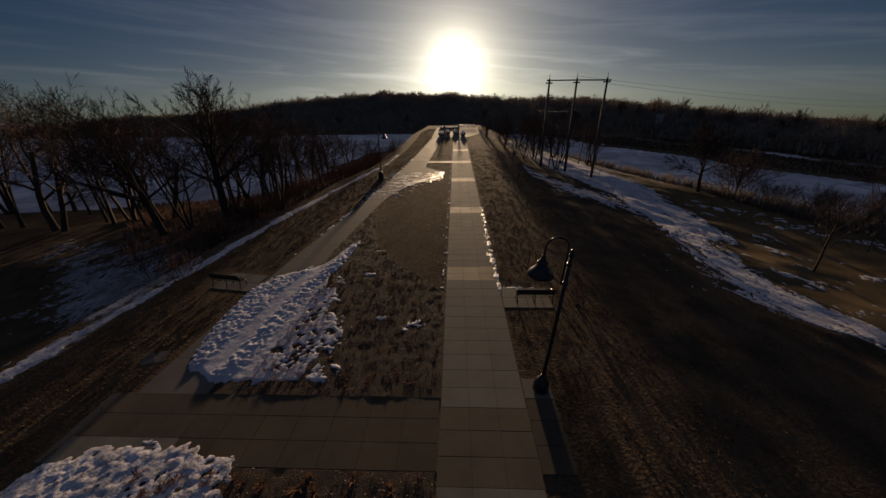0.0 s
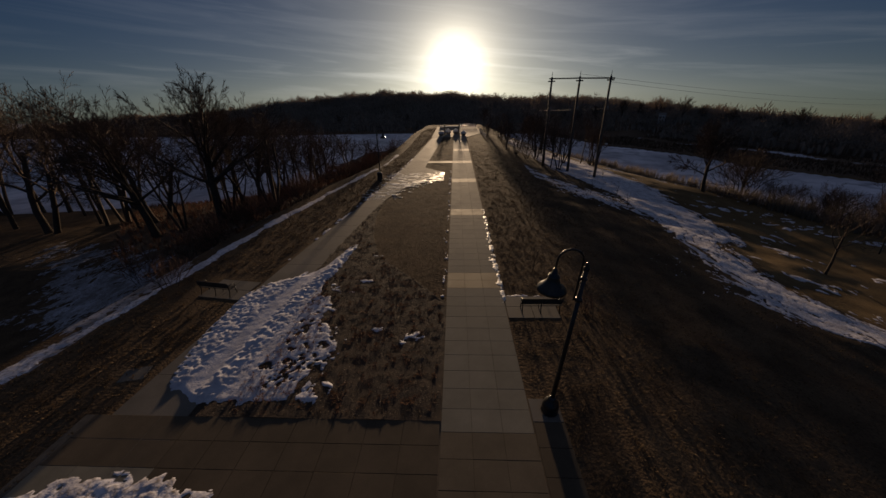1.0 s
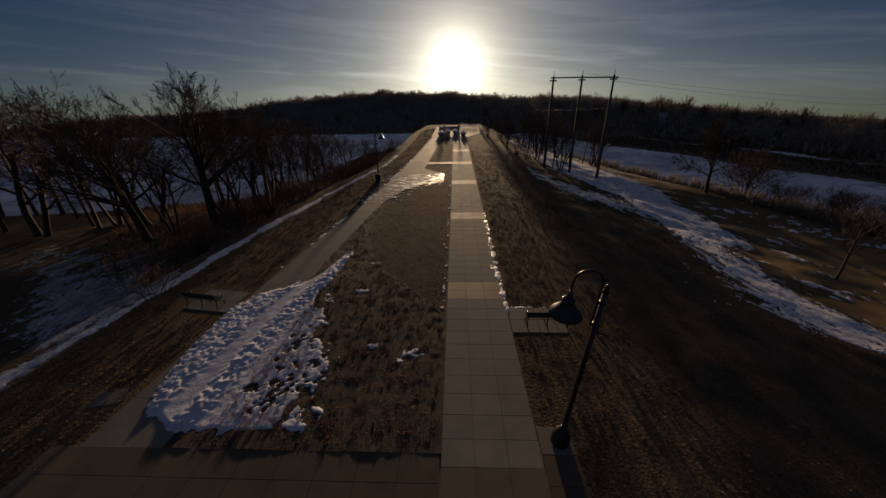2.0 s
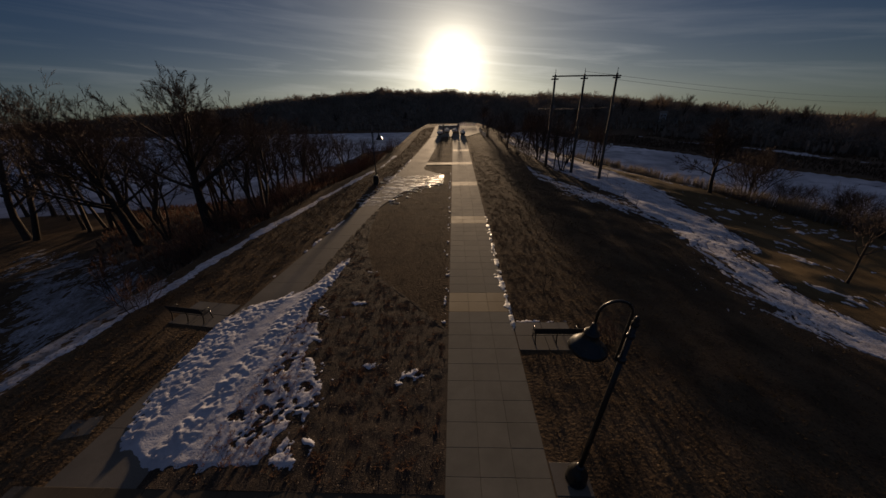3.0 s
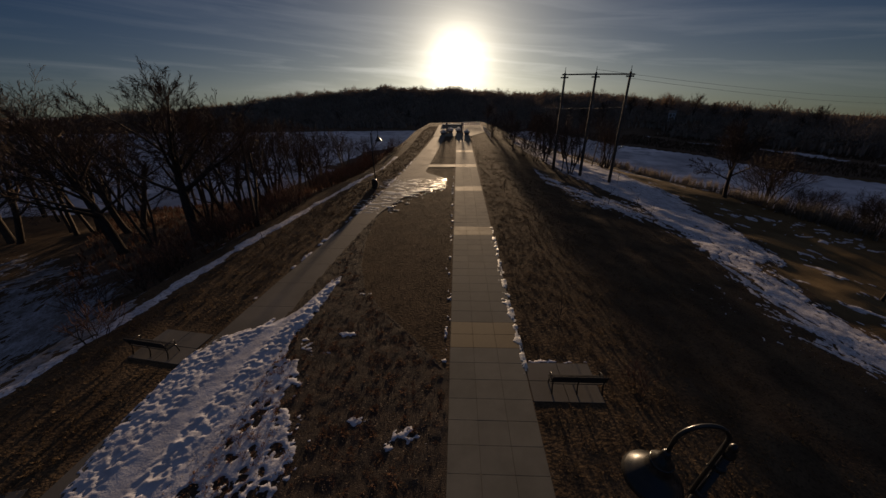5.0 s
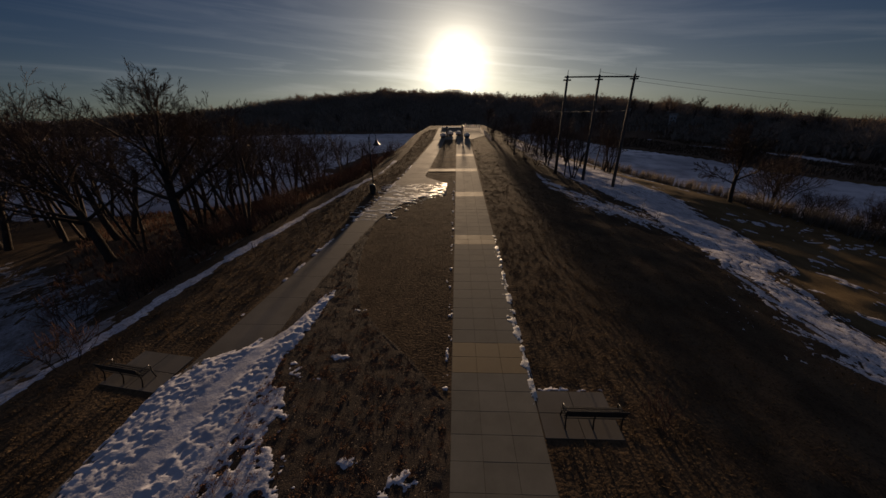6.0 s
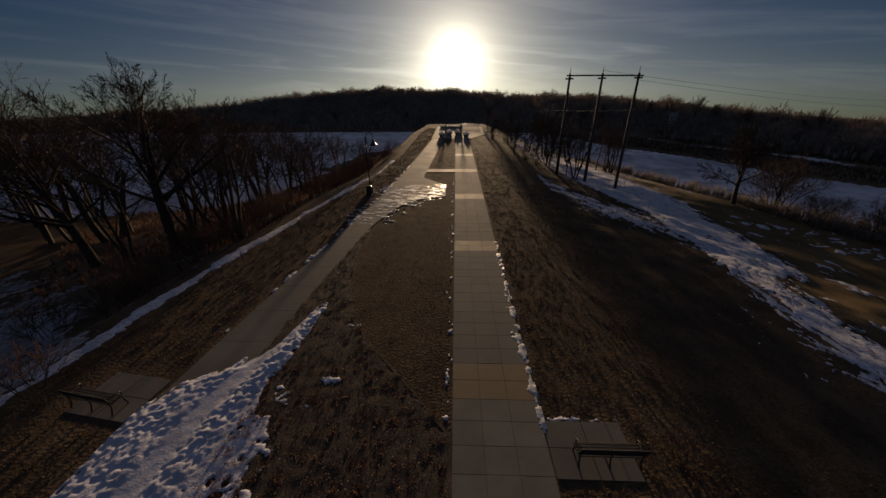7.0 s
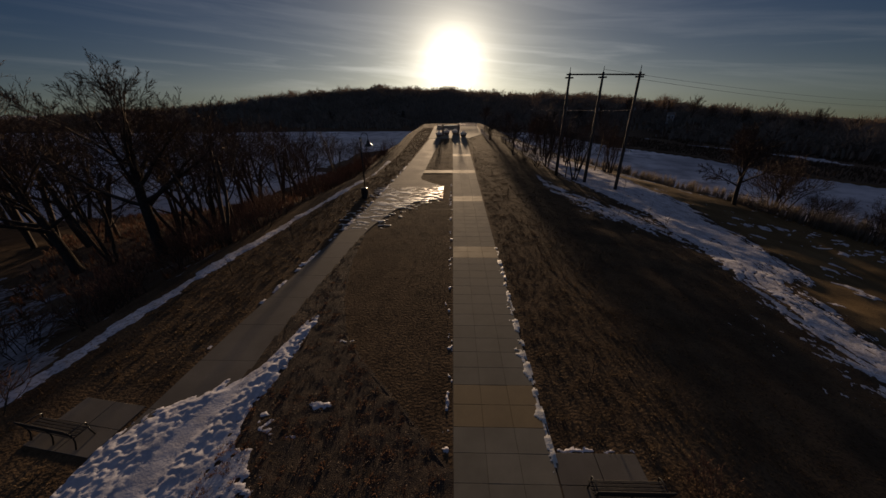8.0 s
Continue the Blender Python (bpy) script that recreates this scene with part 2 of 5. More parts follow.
def tube(points, radii, n=6, vs=None, fs=None, cap=True):
    """A tapered tube through points."""
    vs = [] if vs is None else vs
    fs = [] if fs is None else fs
    base = len(vs)
    prev = None
    P = [Vector(p) for p in points]
    for i, p in enumerate(P):
        d = (P[min(i + 1, len(P) - 1)] - P[max(i - 1, 0)]).normalized()
        if prev is None:
            u = d.orthogonal().normalized()
        else:
            u = (prev - d * prev.dot(d)).normalized()
        prev = u
        v = d.cross(u)
        for k in range(n):
            a = 2 * math.pi * k / n
            vs.append(tuple(p + (u * math.cos(a) + v * math.sin(a)) * radii[i]))
    for i in range(len(P) - 1):
        for k in range(n):
            q = (k + 1) % n
            fs.append((base + i * n + k, base + i * n + q, base + (i + 1) * n + q, base + (i + 1) * n + k))
    if cap and n > 2:
        fs.append(tuple(base + k for k in reversed(range(n))))
        fs.append(tuple(base + (len(P) - 1) * n + k for k in range(n)))
    return vs, fs


def sstep(a):
    a = np.clip(a, 0, 1)
    return a * a * (3 - 2 * a)


_lat = np.random.RandomState(5).rand(256, 256)


def vnoise(x, y):
    """Smooth value noise in 0..1 on arrays."""
    xi, yi = np.floor(x).astype(int), np.floor(y).astype(int)
    fx, fy = sstep(x - xi), sstep(y - yi)
    a, b = _lat[xi % 256, yi % 256], _lat[(xi + 1) % 256, yi % 256]
    c, d = _lat[xi % 256, (yi + 1) % 256], _lat[(xi + 1) % 256, (yi + 1) % 256]
    return (a * (1 - fx) + b * fx) * (1 - fy) + (c * (1 - fx) + d * fx) * fy


def fbm(x, y, octaves=4):
    s, amp, tot = 0, 1.0, 0
    for o in range(octaves):
        s = s + amp * vnoise(x * 2 ** o + 17.3 * o, y * 2 ** o + 9.1 * o)
        tot += amp
        amp *= 0.5
    return s / tot


# ---- the lie of the land: a causeway between two arms of a frozen lake ----
LAKE = -9.6


def crest_left(y):
    return np.interp(y, [-20, 7, 15, 25, 32, 43, 53, 70, 100, 130], [-19.3, -18.7, -17.5, -16.5, -15.2, -13.3, -11.2, -10.5, -10.5, -8])


def crest_right(y):
    return np.interp(y, [-20, 40, 80, 110, 130], [5.6, 6.5, 9, 11, 8])


def shore_left(y):
    return np.interp(y, [-60, 40, 52, 56, 58.5, 60, 61.5, 63.5, 72, 85, 103, 125, 138], [-150, -138, -122, -106, -90, -74, -60, -48, -40, -34, -30, -22, -9])


def fall_right(y):
    """How steeply the eastern bank falls, metres a metre."""
    return np.interp(y, [30, 50, 62, 70, 80, 90, 110, 130], [0.235, 0.225, 0.195, 0.20, 0.235, 0.26, 0.36, 0.6])


def shore_right(y):
    return np.interp(y, [-60, 30, 45, 52, 59, 63, 71, 79, 86, 100, 115, 138], [74, 66, 63, 60, 58, 55, 51, 48, 45, 40, 32, 9])


def trail_in(y):
    return np.interp(y, [-20, 10, 15.5, 16.6, 17.3, 18, 20.5, 24, 28, 33, 38, 42, 45, 49, 52, 55, 62, 75, 100], [35, 33, 30.5, 29, 26.6, 23.4, 22.8, 23.2, 23.8, 24.2, 24.4, 23.8, 23.4, 23.8, 22, 19.2, 16.7, 14.5, 12.5])


def trail_out(y):
    return np.interp(y, [-20, 10, 16, 19.6, 21.4, 23.2, 26, 30, 33, 35, 36, 40, 44, 49, 51, 57, 61, 65, 72, 80, 88, 100], [38, 37, 35, 33, 31, 29.7, 28.9, 29.4, 28.9, 31, 33.6, 36.3, 36.2, 36.6, 35.4, 35.6, 34, 32.2, 30.4, 28.5, 25, 18])


def far_shore(x):
    return np.interp(x, [-600, -260, -150, -32, 0, 40, 52, 58, 64.5, 75.7, 80.5, 87.6, 93.4, 104, 118, 135], [230, 195, 195, 193, 191, 186, 160, 140, 134, 117, 98.6, 88.8, 80.7, 60, 30, -300])


def east_shore(y):
    return np.interp(y, [-300, 30, 60, 80.7, 88.8, 98.6, 117, 134, 140, 160, 176], [135, 118, 104, 93.4, 87.6, 80.5, 75.7, 64.5, 58, 52, -500])


def inland(x, y):
    """Metres behind the lake's far shore."""
    s = y - far_shore(x)
    return np.where(x > 50, np.minimum(s, 0.75 * (x - east_shore(y))), s)


def hill(az):
    return np.interp(az, [-75, -53, -48, -39, -31, -24, -17, -11, -4, 8, 16, 24, 34, 42, 49, 75],
                     [-6.0, -6.0, -5.5, -4.5, -2.4, 1.3, 4.3, 6.5, 5.2, 0.2, 0.0, -1.2, -4.4, -6.9, -8.2, -8.2])


def lie(x, y):
    """The ground's height on arrays."""
    x, y = np.asarray(x, float), np.asarray(y, float)
    cl, cr, sl = crest_left(y), crest_right(y), shore_left(y)
    dl = np.maximum(cl - x, 0)
    tl = dl / np.maximum(cl - sl, 1)
    steep = np.interp(y, [10, 18, 24, 28, 42, 52, 62, 80], [9, 9.5, 14, 20, 25, 18, 11, 9])
    zl = -7.4 * (1 - np.exp(-dl / steep)) * sstep(dl / 3) - 2.6 * sstep(tl / 1.15)
    dr = np.maximum(x - cr, 0)
    zr = np.maximum(-fall_right(y) * (dr + sstep(dr / 4)), LAKE + 0.3) - 1.3 * sstep((x - shore_right(y) + 1) / 4)
    z = np.where(x < 0, zl, zr)
    end = sstep((y - 124) / 16)
    z = z * (1 - end) + np.minimum(z, -10.8) * end
    s = inland(x, y)
    h = hill(np.degrees(np.arctan2(x, np.maximum(y, 1))))
    far = -9.35 + (h + 9.35) * sstep((s - 26 * sstep((x - 40) / 20)) / (50 + 120 * np.exp(-(x / 95) ** 2)))
    brow = 330 + 90 * np.exp(-(x / 95) ** 2)
    far = far - 0.085 * np.maximum(np.hypot(x, y) - brow, 0)
    z = np.where(s > -4, np.maximum(far, -11.0 - np.maximum(np.hypot(x, y) - brow, 0)), z)
    rough = (fbm(x * 0.23, y * 0.23, 3) - 0.5) * 0.5
    off = sstep(np.maximum(cl - x, x - cr - 1.0) / 5)
    return z + rough * off - 0.012


def lie1(x, y):
    return float(lie(np.array([x]), np.array([y]))[0])


def sheet(name, xs, ys, height, mat, keep=None, smooth=True):
    """A surface over the grid xs, ys; keep: which vertices belong."""
    X, Y = np.meshgrid(xs, ys)
    Z = height(X, Y)
    nx, ny = len(xs), len(ys)
    idx = np.arange(nx * ny).reshape(ny, nx)
    quads = np.stack([idx[:-1, :-1], idx[:-1, 1:], idx[1:, 1:], idx[1:, :-1]], -1).reshape(-1, 4)
    V = np.stack([X, Y, Z], -1).reshape(-1, 3)
    if keep is not None:
        k = keep(X, Y).reshape(-1)
        quads = quads[k[quads].any(1)]
        used = np.unique(quads)
        remap = np.full(len(V), -1)
        remap[used] = np.arange(len(used))
        V, quads = V[used], remap[quads]
    return mesh_of(name, V.tolist(), quads.tolist(), mat, smooth)


def spaced(*spans):
    out = []
    for a, b, step in spans:
        out += list(np.arange(a, b, step))
    return np.array(out + [spans[-1][1]])


gx = spaced((-1600, -300, 100), (-300, -100, 8), (-100, -40, 1.5), (-40, 40, 0.5), (40, 140, 1.5), (140, 300, 8), (300, 1600, 100))
gy = spaced((-600, -60, 60), (-60, -4, 4), (-4, 60, 0.5), (60, 140, 1.0), (140, 300, 4), (300, 2000, 100))
ground = tagged(new("ground", sheet("ground", gx, gy, lie, M_LAWN)), "dry brown winter lawn falling away to the lake on both sides", "ground", kind="structure")
ground.data.materials.append(M_LITTER)
ground.data.materials.append(M_MEADOW)
n_poly = len(ground.data.polygons)
cen = np.empty(n_poly * 3)
ground.data.polygons.foreach_get("center", cen)
cen = cen.reshape(-1, 3)
slope_left = cen[:, 0] < crest_left(cen[:, 1]) - 3 - 3 * fbm(cen[:, 0] * 0.3, cen[:, 1] * 0.3, 3)
litter = (slope_left & (cen[:, 1] > 24 + 0.75 * np.maximum(-27 - cen[:, 0], 0)) & (cen[:, 0] > -44)) | (inland(cen[:, 0], cen[:, 1]) > -2)
meadow = (cen[:, 0] > trail_out(cen[:, 1]) + 1.5 * fbm(cen[:, 0] * 0.4, cen[:, 1] * 0.4, 3)) & (cen[:, 1] < 90) & ~litter
ground.data.polygons.foreach_set("material_index", np.where(meadow, 2, litter).astype(np.int32))

lake = tagged(new("water", sheet("water", np.linspace(-700, 160, 44), np.linspace(-200, 330, 28), lambda x, y: np.full_like(x, LAKE), M_ICE)),
              "frozen lake covered with wind-packed bluish snow", "frozen lake", kind="structure")


# ---- paving ----
W, L = 3.05, 0.90
BANDS = [15.5 + 12.6 * k for k in range(7)]


def left_edge(y):
    return np.interp(y, [-10, 8, 14, 21, 28, 37, 46, 55, 90], [-12.6, -11.6, -11.2, -10.45, -9.5, -8.35, -7.6, -6.9, -5.2])


def right_edge(y):
    return np.interp(y, [-10, 7, 19, 23.6, 29, 33.4, 37.8, 45, 46.5, 50, 53, 90], [-9.4, -8.8, -8.25, -7.9, -7.4, -6.9, -5.6, -1.6, -1.2, -4.2, -4.0, -2.6])


def ribbon(name, ys, left, right, z, mat, n=8, thick=0.12):
    """A thick strip between two edges given along y."""
    vs, fs = [], []
    for y in ys:
        a, b = float(left(y)), float(right(y))
        for i in range(n + 1):
            vs.append((a + (b - a) * i / n, float(y), z))
    m = n + 1
    for j in range(len(ys) - 1):
        for i in range(n):
            fs.append((j * m + i, j * m + i + 1, (j + 1) * m + i + 1, (j + 1) * m + i))
    top = len(vs)
    ring = [i for i in range(m)] + [j * m + n for j in range(1, len(ys))] + [(len(ys) - 1) * m + i for i in range(n - 1, -1, -1)] + [j * m for j in range(len(ys) - 2, 0, -1)]
    for i in ring:
        x, y, _ = vs[i]
        vs.append((x, y, z - thick))
    k = len(ring)
    for q in range(k):
        fs.append((ring[q], top + q, top + (q + 1) % k, ring[(q + 1) % k]))
    return mesh_of(name, vs, fs, mat)


walk_bed = tagged(new("pavement_main", ribbon("pavement_main", np.arange(-20, 112, 4.0), lambda y: -0.02, lambda y: W + 0.02, 0.005, M_JOINT)),
                  "straight concrete promenade of square slabs, three abreast", "pavement", kind="structure")
cross_bed = tagged(new("pavement_cross", mesh_of("pavement_cross", [(-12.6, 4.22, 0.004), (-0.03, 4.22, 0.004), (-0.03, 6.92, 0.004), (-12.6, 6.92, 0.004), (-12.6, 4.22, -0.1), (-0.03, 4.22, -0.1), (-0.03, 6.92, -0.1), (-12.6, 6.92, -0.1)],
                                                 [(0, 1, 2, 3), (0, 4, 5, 1), (1, 5, 6, 2), (2, 6, 7, 3), (3, 7, 4, 0)], M_JOINT)),
                   "brown-tinted concrete path crossing the promenade", "pavement", kind="structure")
left_path = tagged(new("path_left", ribbon("path_left", np.arange(-10, 90.1, 1.0), left_edge, right_edge, 0.022, M_ASPH)),
                   "curving worn concrete side path, damp in places", "path", kind="structure")
left_path.data.materials[0] = M_JOINT
left_path.location.z = -0.012


def path_panel(y0, y1):
    """One concrete panel of the side path."""
    g = 0.007
    bm = bmesh.new()
    n = 6
    rows = []
    for y in (y0 + g, (y0 + y1) / 2, y1 - g):
        a, b = float(left_edge(y)), float(right_edge(y))
        rows.append([bm.verts.new((a + (b - a) * i / n, y, 0.022)) for i in range(n + 1)])
    for r0, r1 in zip(rows, rows[1:]):
        for i in range(n):
            bm.faces.new((r0[i], r0[i + 1], r1[i + 1], r1[i]))
    r = bmesh.ops.extrude_face_region(bm, geom=bm.faces[:])
    bmesh.ops.translate(bm, vec=(0, 0, -0.05), verts=[v for v in r["geom"] if isinstance(v, bmesh.types.BMVert)])
    bmesh.ops.recalc_face_normals(bm, faces=bm.faces)
    part("panel", bm, M_ASPH, left_path).location.z = 0.012


for k in range(40):
    path_panel(-8 + 2.4 * k, -8 + 2.4 * (k + 1))
tagged(new("pavement_link", ribbon("pavement_link", [53.3, 54.2, 55.1], lambda y: -4.0, lambda y: -0.03, 0.03, M_TINT)),
                   "pale cross band linking side path and promenade", "pavement", kind="structure")


# ---- the promenade's edges, beds and lawns ----
def edging_x(y):
    return np.interp(y, [14.0, 16, 18.3, 20, 23, 27, 31], [-0.15, -1.75, -3.75, -5.0, -6.0, -6.7, -6.95])


def in_bed(x, y):
    a = (y > 6.95) & (x < -0.06) & (x > right_edge(y) + 0.02) & (y < 32)
    return a & ((y < 14.0) | (x < edging_x(y)))


def bed_height(x, y):
    return 0.03 + 0.05 * (fbm(x * 2.3, y * 2.3, 4) - 0.35)


bed = tagged(new("planting_bed", sheet("planting_bed", np.arange(-9, 0.01, 0.12), np.arange(6.9, 32.5, 0.12), bed_height, M_MULCH, lambda x, y: in_bed(x, y))),
             "planting bed of dark mulch with cut-back perennials", "planting bed", kind="structure")
tagged(new("planting_bed_near", sheet("planting_bed_near", np.arange(-11, -0.05, 0.12), np.arange(-12, 4.3, 0.12), bed_height, M_MULCH, lambda x, y: (x < -0.1) & (x > left_edge(y) + 3.0))),
                  "dark mulched bed beside the crossing path", "planting bed", kind="structure")
ys = np.linspace(14.0, 28, 40)
vs, fs = tube([(float(edging_x(y)), float(y), 0.035) for y in ys], [0.010] * 40, 5)
tagged(new("edging", mesh_of("edging", vs, fs, M_BARK)), "thin dark edging strip round the planting bed", "edging", kind="structure")


# ---- snow ----
def snow(name, label, x0, x1, y0, y1, step, field, thick, mat=None, rough=0.5, over=None):
    """Snow lying where field(x, y) > 0, rising from its ragged edge to its thickness."""
    xs, ys = np.arange(x0, x1, step), np.arange(y0, y1, step)
    base = over or lie

    def top(x, y):
        f = field(x, y)
        lump = (fbm(x * 3.1, y * 3.1, 4) - 0.5) * rough * thick
        return base(x, y) + np.where(f > 0, thick * np.minimum(1, np.maximum(f, 0) * 2.2) + lump * np.minimum(1, np.abs(f) * 4), f * thick * 3 - 0.02)
    return tagged(new(name, sheet(name, xs, ys, top, mat or M_SNOW, lambda x, y: field(x, y) > -0.06)), label, "snow", kind="stuff")


flat = lambda x, y: np.full_like(x, 0.022)


def track_x(y):
    return np.interp(y, [7.5, 8.7, 10.3, 12.5, 14.8, 18, 22], [-9.95, -9.6, -9.42, -9.2, -9.0, -8.2, -7.4])


def bank_field(x, y):
    le = np.interp(y, [6.9, 7.2, 7.45, 7.9, 8.5, 9.6, 12.2, 14.4, 16.0, 16.9, 18, 21, 23], [-6.8, -8.1, -9.0, -10.15, -10.85, -11.05, -11.45, -11.5, -10.6, -9.1, -8.4, -7.6, -7.2])
    re = np.interp(y, [6.8, 7.4, 8.2, 9.5, 11.3, 13, 15, 16.7, 20.5, 24], [-5.0, -4.4, -4.7, -4.5, -4.9, -5.4, -6.1, -6.7, -6.9, -6.8])
    d = np.minimum(np.minimum(x - le, re - x), np.minimum(y - 7.12, 21.5 - y))
    right_ragged = sstep((x - track_x(y) - 1.0) / 1.2) * (0.06 + 0.94 * sstep((y - 7.7) / 1.6))
    n = fbm(x * 1.1, y * 1.1, 5) - 0.5
    fine = fbm(x * 5.5 + 8, y * 5.5, 4) - 0.5
    plants = np.exp(-((x - re + 0.75) / 0.3) ** 2) * sstep((fbm(x * 0.8 + 40, y * 0.8, 3) - 0.40) / 0.1) * sstep((17.5 - y) / 2)
    holes = sstep((x - track_x(y) - 1.5) / 0.6) * sstep((fbm(x * 3.8 + 60, y * 3.0, 5) - 0.65) / 0.06) * sstep((y - 7.9) / 0.6)
    f = d * 0.7 + n * (0.07 + 1.1 * right_ragged) + fine * (0.05 + 0.7 * right_ragged) + 0.06 - 0.5 * plants
    return f - holes * (np.maximum(f, 0) + 0.12)


def bank_base(x, y):
    """Footprints, a smooth wheel track, the ridge thrown up beside it and thin flat snow beyond."""
    u = x - track_x(y)
    smooth = np.exp(-(u / 0.45) ** 4)
    foot = -0.028 * sstep((vnoise(x * 9.2, y * 7.2) - 0.55) / 0.14) - 0.018 * sstep((vnoise(x * 11.0 + 4, y * 9.0) - 0.52) / 0.2)
    flat_side = sstep((u - 1.15) / 0.4)
    foot = foot * (1 - 0.75 * flat_side)
    ridge = np.exp(-((u - 0.82) / 0.28) ** 2) * (0.02 + 0.08 * vnoise(x * 5.2, y * 4.2) ** 1.5)
    left_ridge = np.exp(-((u + 0.62) / 0.16) ** 2) * 0.05 * vnoise(x * 3.0 + 9, y * 2.6)
    return 0.022 + (1 - smooth) * foot + ridge + left_ridge - 0.045 * smooth - 0.04 * flat_side


snow("snow_bank", "lumpy trodden snow bank with footprints over path and bed", -11.4, -4.2, 6.7, 24, 0.06, bank_field, 0.075, over=bank_base, rough=0.25)


def strip_field(x, y):
    e = crest_left(y) + 0.65
    return 0.46 - np.abs(x - e) * 1.3 + (fbm(x * 0.9, y * 0.6, 5) - 0.5) * 1.05 + (fbm(x * 4.5 + 3, y * 4.5, 3) - 0.5) * 0.5 + 0.03 - 0.2 * sstep((y - 40) / 16)


snow("snow_strip", "long narrow line of snow along the bank's edge", -20.5, -8, -6, 62, 0.12, strip_field, 0.04, mat=M_CRUST, rough=0.7)


def slope_field(x, y):
    top = np.interp(x, [-50, -44.8, -34.4, -27.4, -18.3, -17], [38, 35.2, 29.6, 25.2, 18.6, 18.0])
    foot = np.interp(x, [-48, -43.5, -35, -25, -17.5], [32.5, 27.4, 22.3, 15.8, 10.8])
    d = np.minimum(np.minimum(x + 50, crest_left(y) + 0.6 - x), np.minimum((y - foot) * 0.7, top - y))
    thin = sstep((-30 - x) / 14)
    rows = fbm(x * 0.5 + y * 0.3, y * 1.3 - x * 0.5, 4) - 0.5
    return np.clip(d * 0.22, -0.45, 0.36) + rows * 1.0 + (fbm(x * 0.35, y * 0.35, 3) - 0.5) * 0.9 + (fbm(x * 5.1, y * 5.1, 4) - 0.5) * 1.3 + 0.05 - 0.3 * thin


snow("snow_patch", "thin mottled snow over the grassy slope", -51, -17.0, 6, 38, 0.13, slope_field, 0.010, mat=M_THIN, rough=0.3)


def pad_line_field(x, y):
    return 0.2 - np.abs(y - 14.76 - 0.03 * np.sin(x * 5)) * 3.2 + (fbm(x * 5.0, y * 5.0, 4) - 0.5) * 1.6 - 0.12


snow("snow_crumbs", "thin ridge of snow along the bench pad", 3.2, 5.9, 14.5, 15.1, 0.04, pad_line_field, 0.010, mat=M_CRUST)


def near_field(x, y):
    d = np.minimum(np.minimum(x + 12.3, np.interp(y, [-2, 4.4], [-4.6, -6.3]) - x), np.minimum(y + 6, np.interp(x, [-12.3, -11.2, -8.8, -6.8, -5], [4.0, 4.75, 4.8, 4.5, 4.0]) - y))
    return np.minimum(d * 0.8, 0.6) + (fbm(x * 1.5 + 9, y * 1.5, 4) - 0.5) * 0.8 + 0.05


snow("snow_patch", "lumpy snow on the bed beside the crossing path", -12.6, -4, -6, 5.1, 0.06, near_field, 0.03, mat=M_CRUST, rough=0.3, over=lambda x, y: 0.03 - 0.02 * sstep((vnoise(x * 7.0, y * 6.0) - 0.55) / 0.15))


def trail_field(x, y):
    a, b = trail_in(y) + 0.5, trail_out(y)
    d = np.minimum(x - a, b - x)
    u = x - (a + b) / 2
    wave = u + 0.5 * vnoise(u * 0.2, y * 0.12)
    rut = np.abs((wave / 1.0) % 1.0 - 0.5)
    near = sstep((30 - y) / 14)
    edge = 1 - sstep(d / 1.6)
    return np.minimum(d * 0.35, 0.55) + (fbm(u * 1.6, y * 0.7, 4) - 0.5) * (1.0 + 0.9 * near + 1.2 * edge) + (fbm(x * 5.0, y * 4.0, 3) - 0.5) * 1.3 + 0.05 - 0.45 * sstep((0.10 - rut) / 0.06) * sstep((fbm(u * 0.5, y * 0.10, 3) - 0.40) / 0.1) * sstep((46 - y) / 8) - 0.25 * sstep((fbm(x * 0.8 + 30, y * 0.5, 4) - 0.57) / 0.1)


snow("snow_trail", "rutted snow covering the lakeside trail", 12, 38, 4, 100, 0.13, trail_field, 0.03, mat=M_CRUST, rough=0.2)


def scatter_field(x, y):
    d = np.minimum(x - trail_out(y) - 1.5, shore_right(y) - 1 - x)
    return np.minimum(d * 0.2, 0.25) + (fbm(x * 0.28 + 3, y * 0.5 + 1, 4) - 0.5) * 2.4 - 0.78 + (fbm(x * 1.9, y * 1.9, 4) - 0.5) * 1.3


snow("snow_patch", "scattered leftover snow on the lakeside grass", 24, 62, 14, 95, 0.25, scatter_field, 0.05, mat=M_CRUST)


def marsh_field(x, y):
    q = inland(x, y)
    return 0.12 - np.abs(q - 21.5) * 0.28 + (fbm(x * 0.09, y * 0.09, 3) - 0.5) * 1.6 + (fbm(x * 0.6, y * 0.6, 3) - 0.5) * 0.8


snow("snow_patch", "thin line of snow lying across the far marsh", 52, 120, 70, 176, 0.8, marsh_field, 0.06, mat=M_CRUST)


